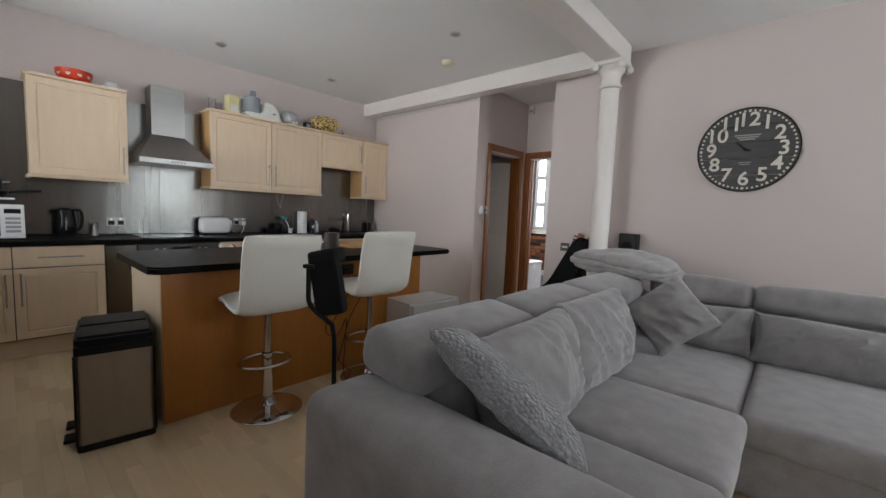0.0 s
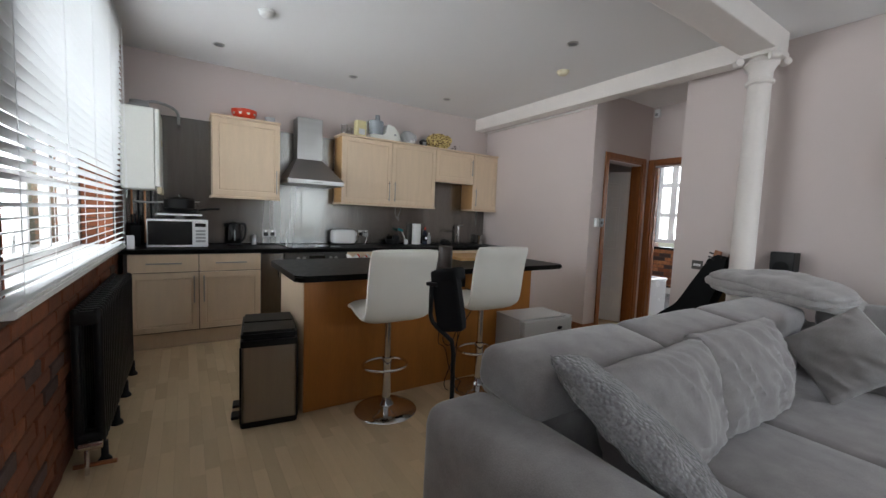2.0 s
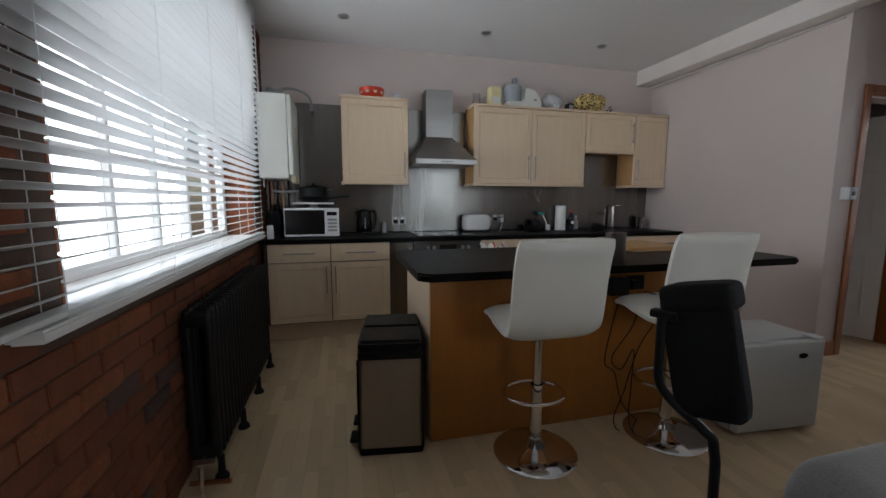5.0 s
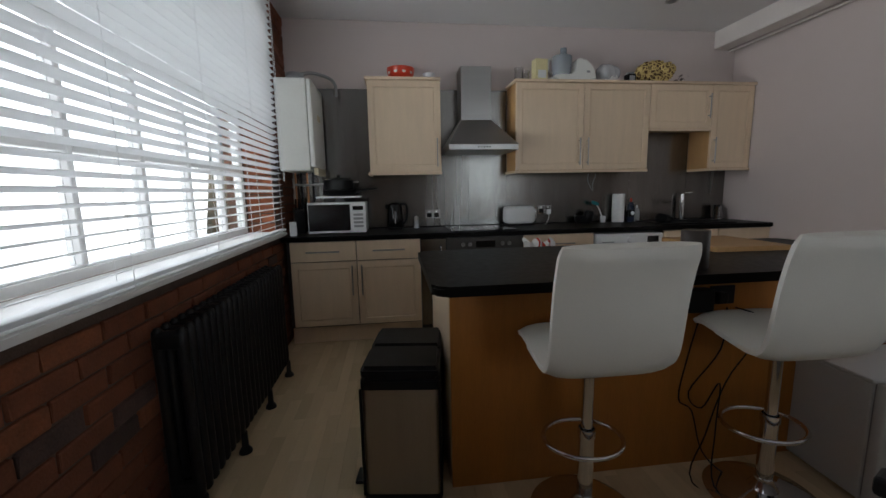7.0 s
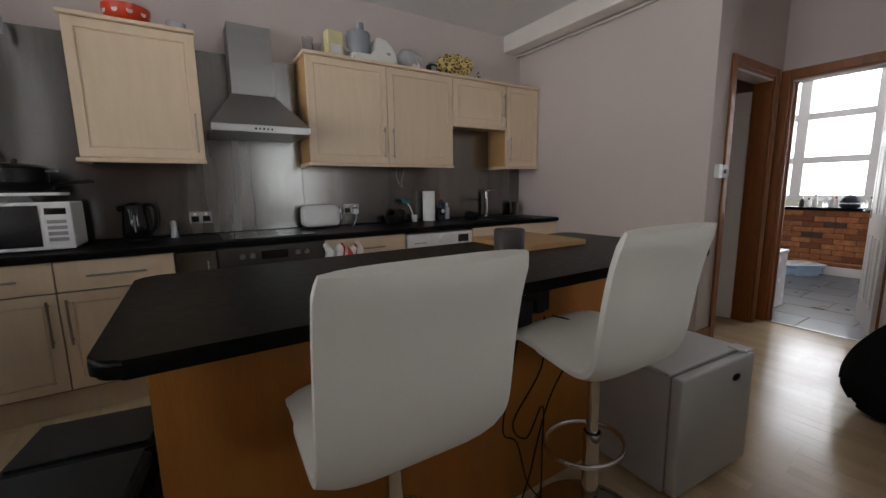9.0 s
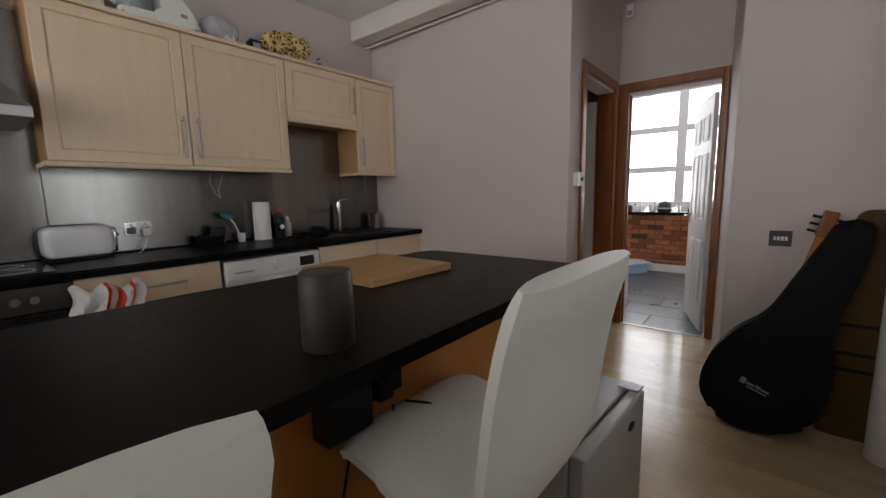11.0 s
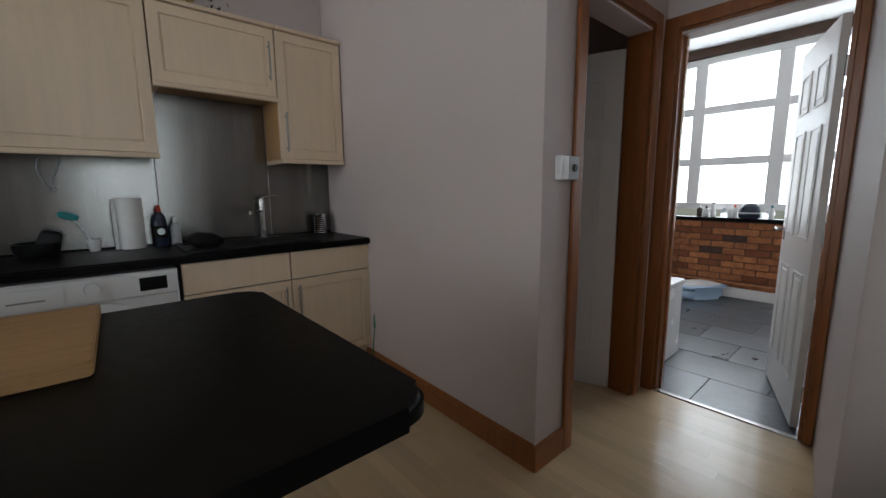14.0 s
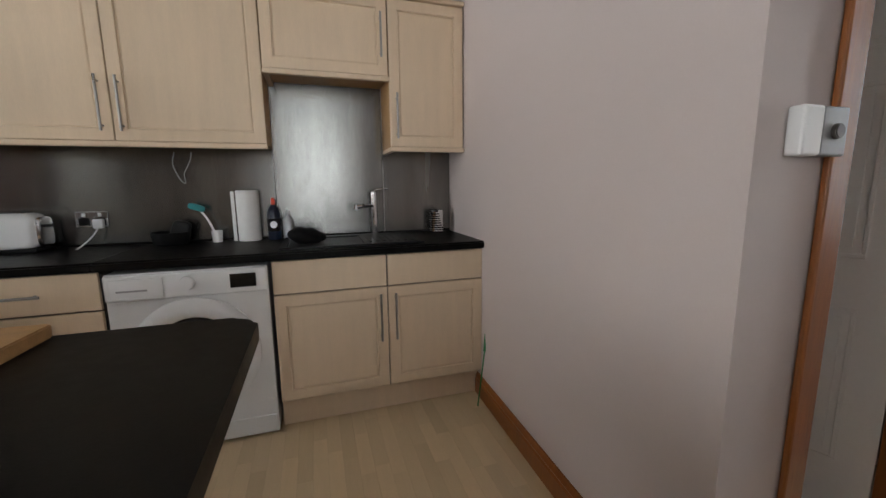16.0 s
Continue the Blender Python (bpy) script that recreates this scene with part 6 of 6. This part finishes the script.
# reveals of the window
rev = bmesh.new()
for y in (WY0 - 0.004, WY1 - 0.008):
    z, k = WZ0 + 0.003, 0
    while z + 0.06 < WZ1:
        for x0, x1 in (((-0.15, -0.06), (-0.05, 0.05)) if k % 2 else ((-0.15, 0.05),)):
            box(x0, x1, y, y + 0.012, z, z + 0.065, bm=rev)
        z += 0.075
        k += 1
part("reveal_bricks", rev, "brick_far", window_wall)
brick_wall(bath_wall, BX, 1.42, 5.98, 0.12, 0.872, ["brick_orange", "brick_dark", "brick_mid"], flip=True, far=lambda y, z: y < 2.4 or y > 5.0)
M["brick_orange_far"] = M["brick_far"]

# laminate strips along the room
SW = 0.066
lens = (0.30, 0.38, 0.46)
strip = {L: finish("strip", box(0.00025, SW - 0.00025, 0.00025, L - 0.00025, -0.006, 0.0), "plank") for L in lens}
rest = bmesh.new()
made = 0
x, i = 0.05, 0
while x < 5.69:
    y = -3.0 - rng.uniform(0, 0.4)
    while y < 5.5:
        L = lens[rng.randrange(3)]
        x1 = min(x + SW, 5.695)
        y0, y1 = max(y, -3.0), min(y + L, 5.5)
        dz = rng.uniform(-0.0003, 0.0)
        if made < 300 and 0.3 < x < 4.6 and y > (2.0 if x < 2.0 else 2.15) and y + L < 3.35 and y0 == y and x1 - x > SW - 0.001 and y1 == y + L:
            piece("strip", strip[L], floor, pose(x, y, dz))
            made += 1
        elif y1 - y0 > 0.02 and not (x > 4.62 and y0 > 3.7):
            box(x + 0.00025, x1 - 0.00025, y0 + 0.00025, y1 - 0.00025, -0.006, dz, bm=rest)
        y += L
    x += SW
    i += 1
tagged(part("strips_rest", rest, "plank_far", floor), kind="stuff")

# slate tiles in the bathroom
TW, TL = 0.40, 0.60
row = 0
x = 5.73
while x < 8.59:
    y = 1.4 - (0.3 if row % 2 else 0)
    while y < 6.0:
        a, b = max(y, 1.4), min(y + TL, 6.0)
        x1 = min(x + TW, 8.595)
        if b - a > 0.08 and x1 - x > 0.05:
            bm = box(0, x1 - x - 0.005, 0, b - a - 0.005, -0.008, 0.0, 0.0015, 1)
            piece("tile", finish("tile", bm, "slate"), bath_floor, pose(x, a, rng.uniform(-0.001, 0.0)))
        y += TL
    x += TW
    row += 1
